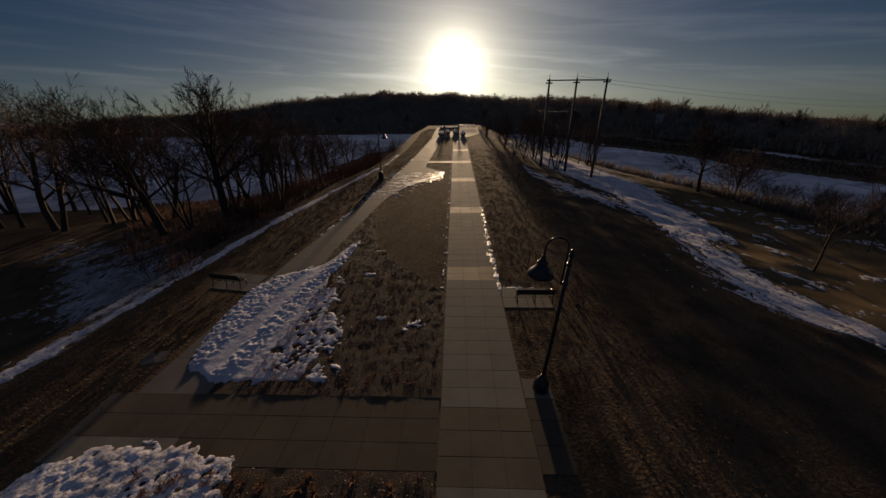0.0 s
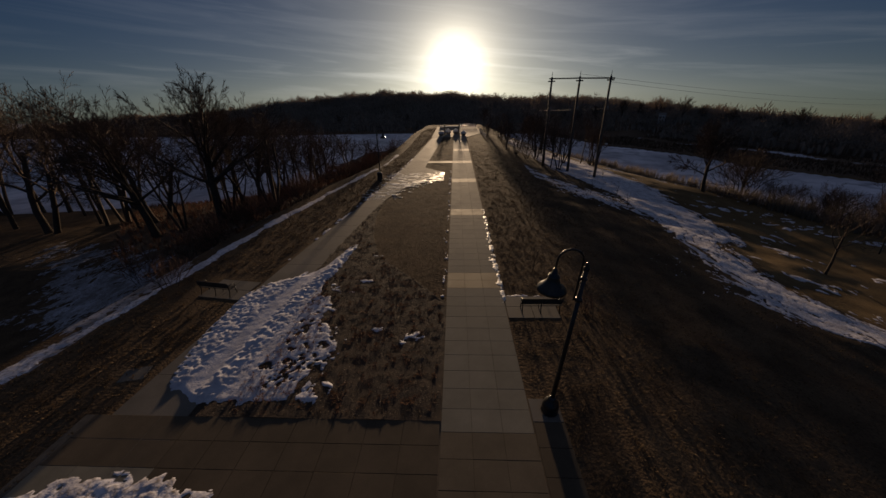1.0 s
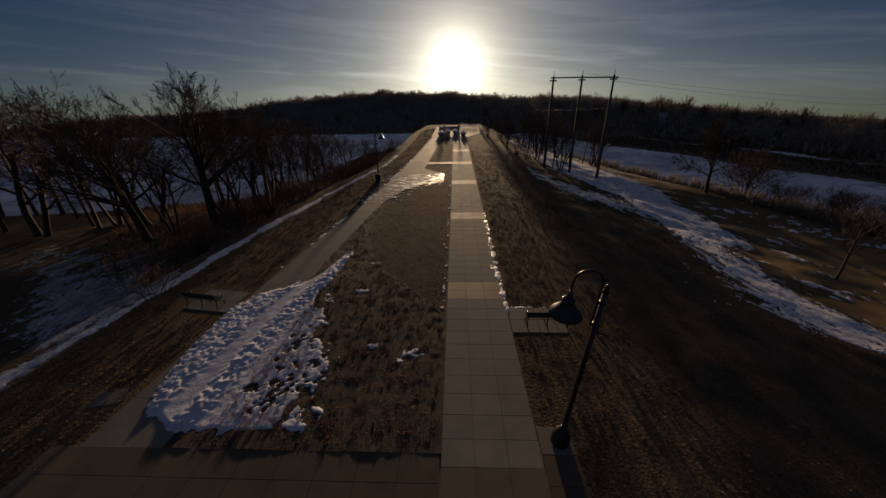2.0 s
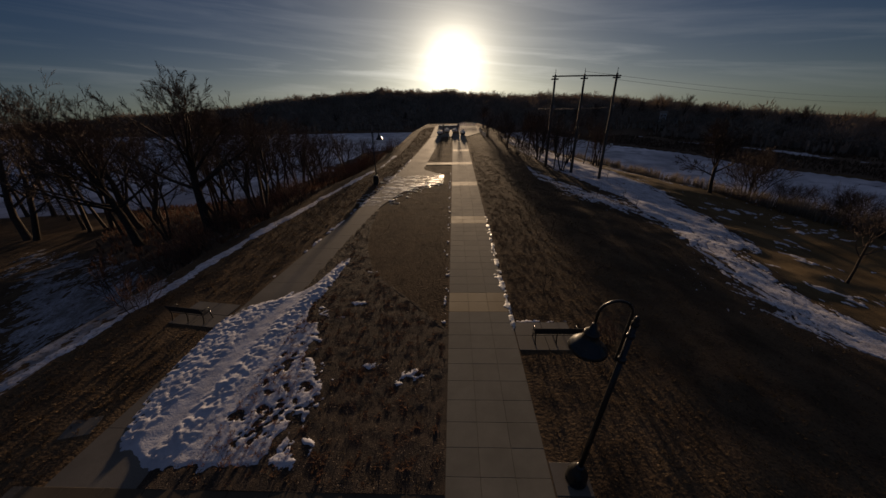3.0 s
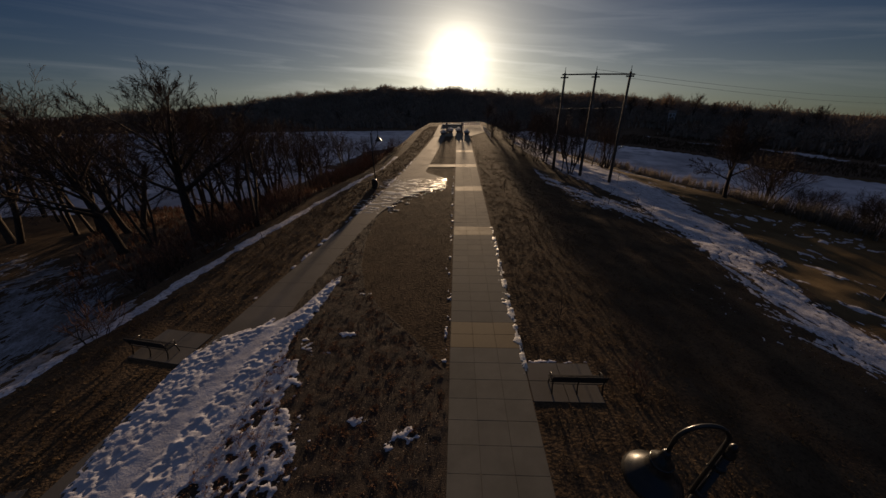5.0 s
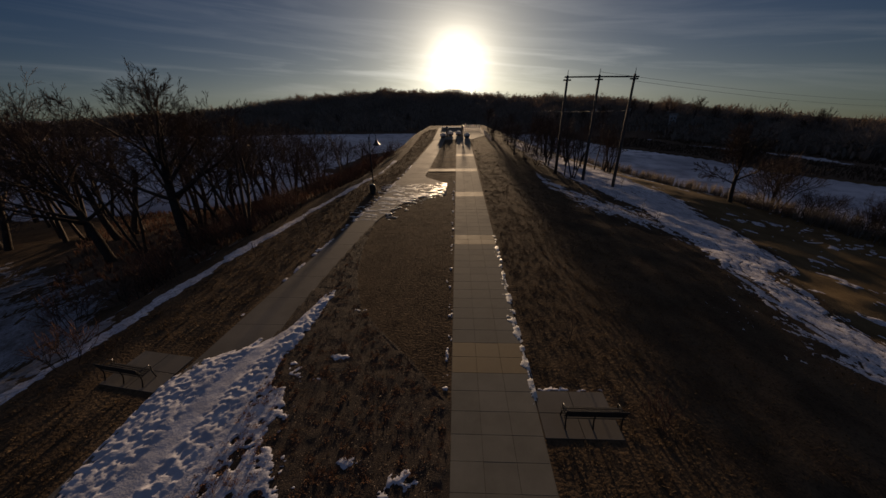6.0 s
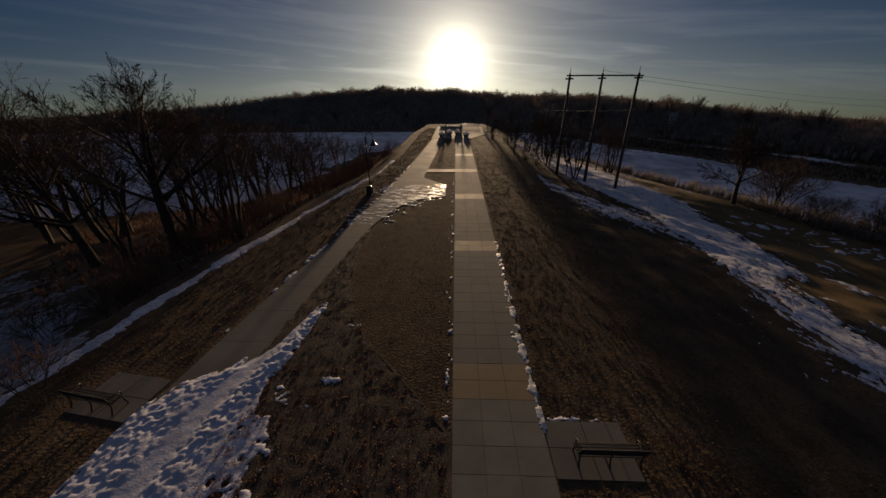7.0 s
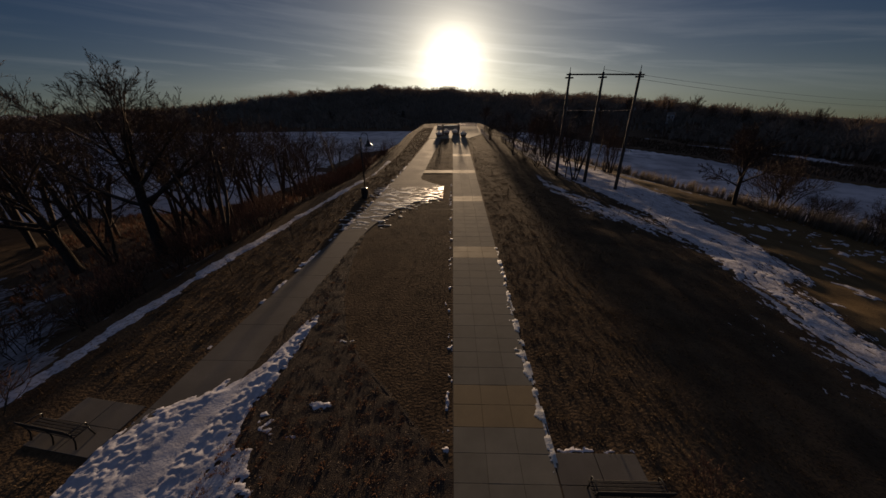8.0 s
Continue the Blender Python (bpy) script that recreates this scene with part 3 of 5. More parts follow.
def inner_field(x, y):
    low = np.interp(x, [11.5, 12.8, 14.8, 17.7, 21.6, 24.5], [52, 47.8, 43.5, 42, 41.2, 40.2])
    high = np.interp(x, [11.5, 13, 15.6, 19.1, 22, 24.5], [58, 54, 51.4, 48.6, 47.6, 48])
    arm = np.minimum(np.minimum((y - low) * 0.8, high - y), np.minimum(x - 11.5, trail_in(y) + 0.8 - x))
    rest = np.minimum(np.minimum(x - 17, trail_in(y) + 0.3 - x), np.minimum(y - 15.5, 28 - y))
    f = np.maximum(np.clip(arm * 0.25, -0.8, 0.22), np.clip(rest * 0.2, -0.8, 0.1) - 0.42)
    return f + (fbm(x * 0.7 + y * 0.3, y * 0.9, 4) - 0.5) * 1.3 + (fbm(x * 4.2, y * 4.2, 4) - 0.5) * 1.2 - 0.08


snow("snow_patch", "ragged crusts of snow on the slope above the trail", 12, 31, 10, 70, 0.14, inner_field, 0.02, mat=M_CRUST)


def crumbs_left(x, y):
    return 0.25 - np.abs(x + 0.2) * 1.9 + (fbm(x * 4.6, y * 3.2, 4) - 0.5) * 2.8 - 0.60 - 0.4 * sstep((13 - y) / 3)


snow("snow_crumbs", "crumbs of snow along the promenade's edge", -0.8, 0.0, 10, 48, 0.04, crumbs_left, 0.04)


def crumbs_right(x, y):
    return 0.30 - np.abs(x - 3.13 - 0.05 * np.sin(y * 0.9)) * 11.0 + (fbm(x * 3.0 + 7, y * 1.1, 4) - 0.5) * 1.1 - 0.25 - 0.12 * sstep((14 - y) / 2) - 0.45 * sstep((vnoise(y * 1.1, y * 0.0) - 0.38) / 0.12) - 0.25 * sstep((y - 26) / 10)


snow("snow_crumbs", "crumbs of snow along the promenade's edge", 3.02, 3.9, 8, 48, 0.04, crumbs_right, 0.008, mat=M_CRUST, rough=0.3)


def bed_blobs(x, y):
    f = np.full_like(x, -9.0)
    for bx, by, r in ((-1.35, 11.2, 0.55), (-3.2, 11.7, 0.42), (-4.9, 16.3, 0.42), (-5.3, 15.0, 0.3), (-4.9, 7.8, 0.7), (-4.4, 8.4, 0.3), (-5.2, 9.8, 0.35), (-4.9, 19.6, 0.3), (-5.0, 10.9, 0.4), (-1.9, 10.8, 0.25)):
        f = np.maximum(f, 1 - np.hypot((x - bx) * 0.8, (y - by) * 1.3) / (r * 0.52))
    return f * 0.5 + (fbm(x * 4, y * 4, 5) - 0.5) * 2.2 - 0.12


snow("snow_blobs", "small leftover blobs of snow on the mulch", -6, -0.3, 7, 20.5, 0.045, bed_blobs, 0.02, over=bed_height, rough=0.3)


def ice_field(x, y):
    le, re = left_edge(y) + 0.4, right_edge(y) - 0.3 + 1.9 * np.exp(-((y - 42.5) / 3.0) ** 2)
    d = np.minimum(np.minimum(x - le, re - x), np.minimum(y - 33.5, 46 - y))
    return np.minimum(d * 0.4, 0.25) + (fbm(x * 1.6 + y * 0.4, y * 4.6, 5) - 0.5) * 3.6 - 0.34


snow("ice_patch", "glazed sheet of refrozen meltwater on the side path", -10, -1, 33, 47, 0.06, ice_field, 0.006, M_WET, over=lambda x, y: np.full_like(x, 0.024), rough=0.8)


def wet_field(x, y):
    d = np.minimum(x - np.interp(y, [14, 16, 19, 24, 28, 30], [3.02, 2.92, 2.78, 2.86, 2.96, 3.1]), 3.15 - x)
    return d * 1.2 + (fbm(x * 4, y * 3, 4) - 0.5) * 1.0 - 0.16


snow("ice_patch", "thin wet ice along the promenade's edge", 2, 3.2, 14, 30, 0.07, wet_field, 0.006, M_WET, over=lambda x, y: np.full_like(x, 0.034), rough=0.2)


def gutter_field(x, y):
    return 0.22 - np.abs(x - left_edge(y) + 0.12) * 1.9 + (fbm(x * 3, y * 1.8, 5) - 0.5) * 2.3 - 0.34 - 0.25 * sstep((26 - y) / 8)


snow("snow_crumbs", "thin broken line of snow beside the side path", -12, -6, 17, 60, 0.07, gutter_field, 0.008, over=flat, mat=M_CRUST)


# ---- dead grass and perennials ----
def tufts(name, label, spots, mat, h, spread, blades, rng, kind="stuff", width=0.018, category="grass"):
    vs, fs = [], []
    for x, y, z, s in spots:
        for _ in range(blades):
            a, r = rng.uniform(0, 2 * math.pi), rng.uniform(0, 0.05) * s
            hx = h * s * rng.uniform(0.5, 1.1)
            bx, by = x + r * math.cos(a) * 2, y + r * math.sin(a) * 2
            lean = spread * rng.uniform(0.2, 1.0) * s
            tx, ty = bx + lean * math.cos(a), by + lean * math.sin(a)
            w = width * s
            px, py = -math.sin(a) * w, math.cos(a) * w
            i = len(vs)
            mx, my, mz = (bx * 0.6 + tx * 0.4), (by * 0.6 + ty * 0.4), z + hx * 0.65
            vs += [(bx - px, by - py, z - 0.02), (bx + px, by + py, z - 0.02), (mx + px * 0.8, my + py * 0.8, mz), (mx - px * 0.8, my - py * 0.8, mz), (tx, ty, z + hx)]
            fs += [(i, i + 1, i + 2, i + 3), (i + 3, i + 2, i + 4)]
    return tagged(new(name, mesh_of(name, vs, fs, mat)), label, category, kind=kind)


rng = random.Random(11)


def spots(n, x0, x1, y0, y1, ok, s0, s1, z=None):
    out, tries = [], 0
    while len(out) < n and tries < n * 30:
        tries += 1
        x, y = rng.uniform(x0, x1), rng.uniform(y0, y1)
        if ok(x, y):
            out.append((x, y, (lie1(x, y) if z is None else z), rng.uniform(s0, s1)))
    return out


tufts("perennials", "dry brown perennials poking through the snow", spots(170, -8.4, -4.9, 7.4, 20, lambda x, y: -7.9 + 0.08 * (y - 7) < x < np.interp(y, [7, 12, 16, 20], [-5.4, -6.0, -7.0, -7.2]), 0.4, 1.0, 0.05), M_SHRUB, 0.085, 0.16, 16, rng, width=0.009, category="plants")
bedtest = lambda x, y: bool(in_bed(np.array(x), np.array(y)))
tufts("perennials", "cut-back rust-brown perennials on the mulch", spots(340, -8.5, -0.2, 7, 31, lambda x, y: bedtest(x, y) and x > -7.5, 0.4, 1.2, 0.03), M_SHRUB, 0.05, 0.15, 20, rng, width=0.014, category="plants")
tufts("dead_stalks", "pale dead stalks scattered over the mulch", spots(1500, -8.5, -0.2, 7, 31, bedtest, 0.5, 1.2, 0.03), M_STRAW, 0.03, 0.11, 7, rng, width=0.014, category="plants")
tufts("perennials", "cut-back rust-brown perennials in the near bed", spots(130, -9, -0.3, -1, 4.0, lambda x, y: True, 0.6, 1.4, 0.03), M_SHRUB, 0.10, 0.22, 22, rng, width=0.014, category="plants")
M_LEAF = material("dry_leaves", (0.13, 0.094, 0.068), (0.23, 0.175, 0.13), 3.0, 0.8, island=0.35, spec=0.2)


def flakes(name, label, places, mat, size, rng):
    """Curled leaves lying about."""
    vs, fs = [], []
    for x, y, z, s in places:
        a, k = rng.uniform(0, 6.28), size * s
        c, d = math.cos(a) * k, math.sin(a) * k
        h1, h2 = rng.uniform(0.0, 0.8) * k, rng.uniform(0.0, 0.8) * k
        i = len(vs)
        vs += [(x - c, y - d, z + h1), (x + d * 0.6, y - c * 0.6, z), (x + c, y + d, z + h2), (x - d * 0.6, y + c * 0.6, z + 0.2 * k)]
        fs += [(i, i + 1, i + 2), (i, i + 2, i + 3)]
    return tagged(new(name, mesh_of(name, vs, fs, mat)), label, "leaves", kind="stuff")


flakes("fallen_leaves", "pale curled leaves scattered over the mulch", spots(4800, -8.5, -0.1, 7, 31, bedtest, 0.3, 1.2, 0.05), M_LEAF, 0.026, rng)
flakes("fallen_leaves", "pale curled leaves on the near bed", spots(1500, -10, -0.1, -1, 4.2, lambda x, y: True, 0.4, 1.5, 0.055), M_LEAF, 0.03, rng)
tufts("mounded_perennials", "low rust-red mounds of dead perennials", [(x + rng.gauss(0, 0.09), y + rng.gauss(0, 0.09), 0.02, rng.uniform(0.5, 0.9)) for x, y, _, _ in spots(130, -6.5, -0.5, 7.4, 21, bedtest, 1, 1, 0.03) for _ in range(5)], M_SHRUB, 0.06, 0.14, 14, rng, width=0.012, category="plants")
tufts("bank_weeds", "dead weeds and brush over the lake bank", spots(3200, -62, -17, 27, 100, lambda x, y: max(float(shore_left(y)), -34 - (y - 27) * 0.8) < x < crest_left(y) - 2.5, 0.4, 1.5), M_BRUSH, 0.55, 0.3, 6, rng, width=0.03, category="weeds")
grass_ok = lambda x, y: (3.3 < x and not (3.0 < x < 5.8 and 12.6 < y < 14.9)) and rng.random() < 1.25 - (x - 3) / 11 - max(0, y - 20) / 60 + 0.4 * (float(vnoise(np.array(x * 0.5), np.array(y * 0.35))) - 0.5)
tufts("dead_grass", "matted dead grass beside the promenade", [(x + rng.gauss(0, 0.09), y + rng.gauss(0, 0.09), z, s) for x, y, z, s in spots(4200, 3.3, 16, 0, 118, grass_ok, 0.5, 1.4) for _ in range(3)], M_STRAW, 0.035, 0.11, 5, rng, width=0.011)
tufts("dead_grass", "matted dead grass between bank and side path", spots(5200, -18, -4.6, 2, 112, lambda x, y: crest_left(y) + 1.2 < x < left_edge(y) - 0.3 and not (-14.9 < x < -11 and 13.8 < y < 17.2), 0.5, 1.4), M_STRAW, 0.07, 0.13, 6, rng, width=0.015)
tufts("dead_grass", "short dead lawn inside the bed's edging", spots(4600, -6.5, -0.2, 14, 88, lambda x, y: x > edging_x(y) + 0.2 and x > right_edge(y) + 0.2 and y > 14 and not 53 < y < 55.3, 0.4, 0.9), M_STRAW, 0.024, 0.1, 5, rng, width=0.014)
tufts("dead_grass", "rough dead grass on the slope above the trail", spots(2600, 7, 24, 4, 50, lambda x, y: x < trail_in(y), 0.6, 1.5), M_STRAW, 0.04, 0.15, 4, rng, width=0.025)


def reed_spots(n, y0, y1, d0, d1):
    out = []
    for _ in range(n):
        y = rng.uniform(y0, y1)
        x = float(shore_right(y)) + rng.uniform(d0, d1)
        if vnoise(np.array(x * 0.25 + 5), np.array(y * 0.2)) > 0.33:
            out.append((x, y, LAKE - 0.1, rng.uniform(0.5, 1.25)))
    return out


tufts("reeds", "tall tan reeds standing along the frozen shore", reed_spots(2100, 30, 108, -4.0, 2.0), M_REED, 2.4, 0.4, 16, rng, width=0.022, category="reeds")

marsh = [(x, y, max(lie1(x, y), LAKE), rng.uniform(0.5, 1.3)) for x, y in ((rng.uniform(45, 118), rng.uniform(55, 185)) for _ in range(14000)) if 0.5 < float(inland(x, y)) < 30 and not 19 < float(inland(x, y)) < 24]
tufts("marsh_grass", "dark brown marsh grass along the far shore", marsh, M_LITTER, 0.8, 0.5, 6, rng, width=0.05, category="grass")


# ---- trees ----
def grow(rng, p, d, length, r, level, depth, trunk, crown, laterals, forks, up, spread, wob, thin, bole=1.0):
    """A limb that bends, throws side branches and forks at its end."""
    n = 4 if level < 2 else 3 if level < 3 else 2 if level < depth else 1
    pts, rad = [p.copy()], [r]
    q, dd = p.copy(), d.copy()
    for i in range(n):
        ww = wob * (1 + 0.12 * level)
        dd = (dd + Vector((rng.gauss(0, ww), rng.gauss(0, ww), rng.gauss(0, ww) * 0.7 + up * (1 + 0.45 * level)))).normalized()
        q = q + dd * (length * bole / n)
        pts.append(q.copy())
        rad.append(max(r * (1 - 0.38 * (i + 1) / n), thin) if level < depth else thin * 0.5)
    vs, fs = trunk if level < 2 else crown
    if level >= depth:
        # the last twigs are thin spikes
        a = dd.orthogonal().normalized()
        b = dd.cross(a)
        i, w = len(vs), thin * 0.75
        vs += [tuple(p + a * w), tuple(p - a * w * 0.5 + b * w * 0.87), tuple(p - a * w * 0.5 - b * w * 0.87), tuple(q)]
        fs += [(i, i + 1, i + 3), (i + 1, i + 2, i + 3), (i + 2, i, i + 3)]
        return
    tube(pts, rad, (8, 6, 5, 4, 3, 3, 3)[level], vs, fs, cap=False)
    end = (pts[-1] - pts[-2]).normalized()
    o = end.orthogonal().normalized()
    o.rotate(Matrix.Rotation(rng.uniform(0, 6.28), 3, end))
    nf = forks[min(level, len(forks) - 1)]
    for k in range(nf):
        w = o.copy()
        w.rotate(Matrix.Rotation(k * 6.283 / nf + rng.uniform(-0.5, 0.5), 3, end))
        a = radians(rng.uniform(*spread)) * (0.95 if level == 0 else 0.8)
        grow(rng, pts[-1], (end * math.cos(a) + w * math.sin(a)).normalized(), length * rng.uniform(*((0.60, 0.80) if level < 2 else (0.58, 0.76))), max(rad[-1] * rng.uniform(0.62, 0.85), thin), level + 1, depth, trunk, crown, laterals, forks, up, spread, wob, thin)
    nl = laterals[min(level, len(laterals) - 1)]
    for k in range(nl):
        t = rng.uniform(0.6 if level == 0 else 0.2, 0.95) * n
        i = min(int(t), n - 1)
        base = pts[i].lerp(pts[i + 1], t - i)
        ax = (pts[i + 1] - pts[i]).normalized()
        w = ax.orthogonal().normalized()
        w.rotate(Matrix.Rotation(k * 2.4 + rng.uniform(-0.7, 0.7), 3, ax))
        a = radians(rng.uniform(spread[0] + 12, spread[1] + 15))
        grow(rng, base, (ax * math.cos(a) + w * math.sin(a)).normalized(), length * rng.uniform(*((0.45, 0.72) if level < 2 else (0.4, 0.6))), max(rad[i] * rng.uniform(0.35, 0.6), thin), level + 1, depth, trunk, crown, laterals, forks, up, spread, wob, thin)


TALL = {}


def make_tree(name, label, seed, limb, r, stems=1, laterals=(2, 2, 2, 1), forks=(3, 2, 2, 2), depth=5, up=0.05, spread=(18, 42), wob=0.10, thin=0.02, group="bare trees by the lake", category="tree", mat=None, tilt=0.25, bole=1.0):
    """limb: the length of the lowest limb, about a third of the tree's height."""
    rng = random.Random(seed)
    trunk, crown = ([], []), ([], [])
    for s in range(stems):
        a = 2 * math.pi * s / stems + rng.uniform(-0.4, 0.4)
        k = 0.0 if stems == 1 else tilt * rng.uniform(0.6, 1.2)
        d = Vector((math.cos(a) * k + rng.gauss(0, 0.05), math.sin(a) * k + rng.gauss(0, 0.05), 1)).normalized()
        p = Vector((math.cos(a) * k * 0.6, math.sin(a) * k * 0.6, -0.4))
        grow(rng, p, d, limb * (1 if stems == 1 else rng.uniform(0.75, 1.15)), r * (1.0 if stems == 1 else rng.uniform(0.6, 1.0)), 0, depth, trunk, crown, laterals, forks, up, spread, wob, thin, bole)
    ob = thing(name, label, category, group=group)
    sub("trunk", mesh_of("trunk", *trunk, M_BARK, True), ob)
    sub("crown", mesh_of("crown", *crown, mat or M_TWIG), ob)
    TALL[ob] = max(v[2] for v in crown[0])
    return ob


def plant(tree, x, y, s=1.0, turn=0.0, first=False, sz=1.0):
    m = pose(x, y, lie1(x, y), 0, 0, turn) @ Matrix.Diagonal((s, s, s * sz, 1))
    if first:
        tree.matrix_basis = m
        return tree
    return copy_thing_at(tree, m)


def copy_thing_at(tree, m):
    ob = copy_thing(tree, Matrix.Identity(4))
    ob.matrix_basis = m
    return ob


def bough(rng, p, d, length, r, level, spec, trunk, crown):
    """A nearly straight limb with side limbs all along, each shorter towards the tip; the last are spikes of twig."""
    n, tip = spec["pieces"][level], spec["tip"]
    up, wob = spec["up"][level], spec["wob"][level]
    pts, rad = [p.copy()], [r]
    q, dd = p.copy(), d.copy()
    for i in range(n):
        dd = (dd + Vector((rng.gauss(0, wob), rng.gauss(0, wob), rng.gauss(0, wob) + up))).normalized()
        q = q + dd * (length / n)
        pts.append(q.copy())
        rad.append(max(tip, r * (1 - spec["taper"][level] * (i + 1) / n)))
    if level == 0:
        rad[0] *= 1.25
    last = len(spec["kids"]) - 1
    if level > last:
        vs, fs = crown
        u = dd.orthogonal().normalized() * tip
        v = dd.cross(u)
        i = len(vs)
        vs += [tuple(p + u), tuple(p - u * 0.5 + v * 0.87), tuple(p - u * 0.5 - v * 0.87), tuple(q)]
        fs += [(i, i + 1, i + 3), (i + 1, i + 2, i + 3), (i + 2, i, i + 3)]
        return
    vs, fs = trunk if r > 0.075 else crown
    tube(pts, rad, 8 if r > 0.15 else 5 if r > 0.05 else 3, vs, fs, cap=False)
    kids = spec["kids"][level]
    turn = rng.uniform(0, 6.28)
    for k in range(kids):
        s = spec["start"][level] + (1 - spec["start"][level]) * (k + rng.uniform(0.2, 0.9)) / kids
        s = min(s, 0.999)
        i = min(int(s * n), n - 1)
        base = pts[i].lerp(pts[i + 1], s * n - i)
        ax = (pts[i + 1] - pts[i]).normalized()
        w = ax.orthogonal().normalized()
        w.rotate(Matrix.Rotation(turn + k * 2.4 + rng.uniform(-0.6, 0.6), 3, ax))
        a0, a1 = spec["angle"][level]
        a = radians(rng.uniform(a0, a1)) * (1.15 - 0.45 * s)
        rs = rad[i] + (rad[i + 1] - rad[i]) * (s * n - i)
        ln = length * spec["ratio"][level] * (1.1 - 0.55 * s) * (rng.uniform(0.85, 1.12) if level == 0 else rng.uniform(0.6, 1.2))
        bough(rng, base, (ax * math.cos(a) + w * math.sin(a)).normalized(), ln, max(tip, rs * (rng.uniform(0.42, 0.62) if level == 0 else rng.uniform(0.36, 0.52))), level + 1, spec, trunk, crown)


def limb_tree(label, seed, stems, length, r, kids=(7, 7, 6, 5, 3), start=(0.6, 0.25, 0.15, 0.1, 0.1), angle=((20, 56), (24, 46), (22, 42), (20, 40), (18, 38)), ratio=(0.95, 0.6, 0.55, 0.55, 0.6), up=(0.02, 0.03, 0.02, 0.02, 0.01, 0.0), wob=(0.05, 0.08, 0.08, 0.09, 0.10, 0.1), taper=(0.45, 0.85, 0.8, 0.8, 0.7, 0.7), pieces=(6, 7, 4, 2, 1, 1), tip=0.009, tilt=0.3):
    """A bare tree: one or more stems, each a trunk that breaks into limbs."""
    rng = random.Random(seed)
    spec = dict(kids=kids, start=start, angle=angle, ratio=ratio, up=up, wob=wob, taper=taper, pieces=pieces, tip=tip)
    trunk, crown = ([], []), ([], [])
    for k in range(stems):
        a = 6.283 * k / stems + rng.uniform(-0.5, 0.5)
        t = 0.03 if stems == 1 else tilt * rng.uniform(0.5, 1.2)
        d = Vector((math.cos(a) * t, math.sin(a) * t, 1)).normalized()
        off = 0.0 if stems == 1 else r * 1.1
        bough(rng, Vector((math.cos(a) * off, math.sin(a) * off, -0.4)), d, length * (1 if k == 0 else rng.uniform(0.75, 1.0)), r * (1 if k == 0 else rng.uniform(0.65, 0.95)), 0, spec, trunk, crown)
    ob = thing("bare_tree", label, "tree", group="bare trees by the lake")
    sub("trunk", mesh_of("trunk", *trunk, M_BARK, True), ob)
    sub("crown", mesh_of("crown", *crown, M_TWIG), ob)
    TALL[ob] = max(v[2] for v in crown[0])
    return ob


big = limb_tree("tall bare tree with a dense spreading crown on a stout trunk", 23, 1, 6.6, 0.34, kids=(12, 9, 8, 6, 4), start=(0.5, 0.22, 0.15, 0.1, 0.1), ratio=(1.1, 0.55, 0.5, 0.5, 0.55), angle=((18, 72), (24, 50), (22, 44), (20, 40), (18, 38)), up=(0.02, 0.015, 0.015, 0.01, 0.01, 0.0), wob=(0.05, 0.10, 0.10, 0.10, 0.10, 0.1))
mid = limb_tree("slender bare tree with an open crown on the lake bank", 8, 1, 6.5, 0.15, kids=(8, 7, 5, 4, 3), start=(0.45, 0.25, 0.15, 0.1, 0.1), up=(0.02, 0.012, 0.012, 0.01, 0.01, 0.0), wob=(0.05, 0.11, 0.11, 0.10, 0.10, 0.1), angle=((24, 70), (24, 48), (22, 44), (20, 40), (18, 38)))
slim = limb_tree("slim bare tree forking high above the bank", 14, 1, 7.4, 0.115, kids=(6, 6, 5, 4, 3), start=(0.45, 0.25, 0.15, 0.1, 0.1), ratio=(0.65, 0.55, 0.52, 0.55, 0.6), angle=((14, 42), (22, 42), (22, 42), (20, 40), (18, 38)))
multi = limb_tree("many-stemmed leaning bare tree on the lake bank", 21, 3, 5.6, 0.125, kids=(5, 6, 4, 4, 3), start=(0.45, 0.25, 0.15, 0.1, 0.1), ratio=(0.8, 0.55, 0.52, 0.55, 0.6))
round_tree = limb_tree("bare tree with a rounded twiggy crown", 45, 1, 4.2, 0.16, kids=(11, 8, 5, 5), start=(0.4, 0.2, 0.1, 0.1), ratio=(0.95, 0.52, 0.5, 0.55), angle=((15, 60), (24, 48), (24, 46), (22, 42)), tip=0.018)
crooked = limb_tree("crooked bare tree with long low limbs", 33, 2, 5.0, 0.19, kids=(6, 6, 5, 4, 3), start=(0.35, 0.25, 0.15, 0.1, 0.1), ratio=(1.0, 0.55, 0.5, 0.52, 0.6), angle=((30, 72), (26, 50), (24, 46), (22, 42), (18, 38)), wob=(0.10, 0.13, 0.12, 0.12, 0.12, 0.1))
willow = limb_tree("compact bare lakeside tree with a thick twiggy crown", 41, 1, 4.2, 0.17, kids=(12, 9, 6, 5, 3), start=(0.4, 0.2, 0.1, 0.1, 0.1), ratio=(0.95, 0.52, 0.5, 0.52, 0.55), angle=((15, 66), (24, 50), (24, 46), (22, 42), (18, 38)), tip=0.013)
bushy = make_tree("bare_bush", "wide many-stemmed bare bush on the shore", 52, 2.6, 0.11, stems=7, laterals=(1, 2, 1), forks=(2, 3, 3, 3), depth=4, up=0.02, spread=(18, 46), wob=0.09, thin=0.018, category="bush", group="bare bushes by the lake", tilt=0.42)
sapling = make_tree("sapling", "thin young bare sapling in the lawn", 60, 1.5, 0.03, laterals=(4, 3), forks=(2, 2), depth=2, up=0.10, spread=(14, 34), wob=0.05, thin=0.009, category="sapling", group="young saplings")
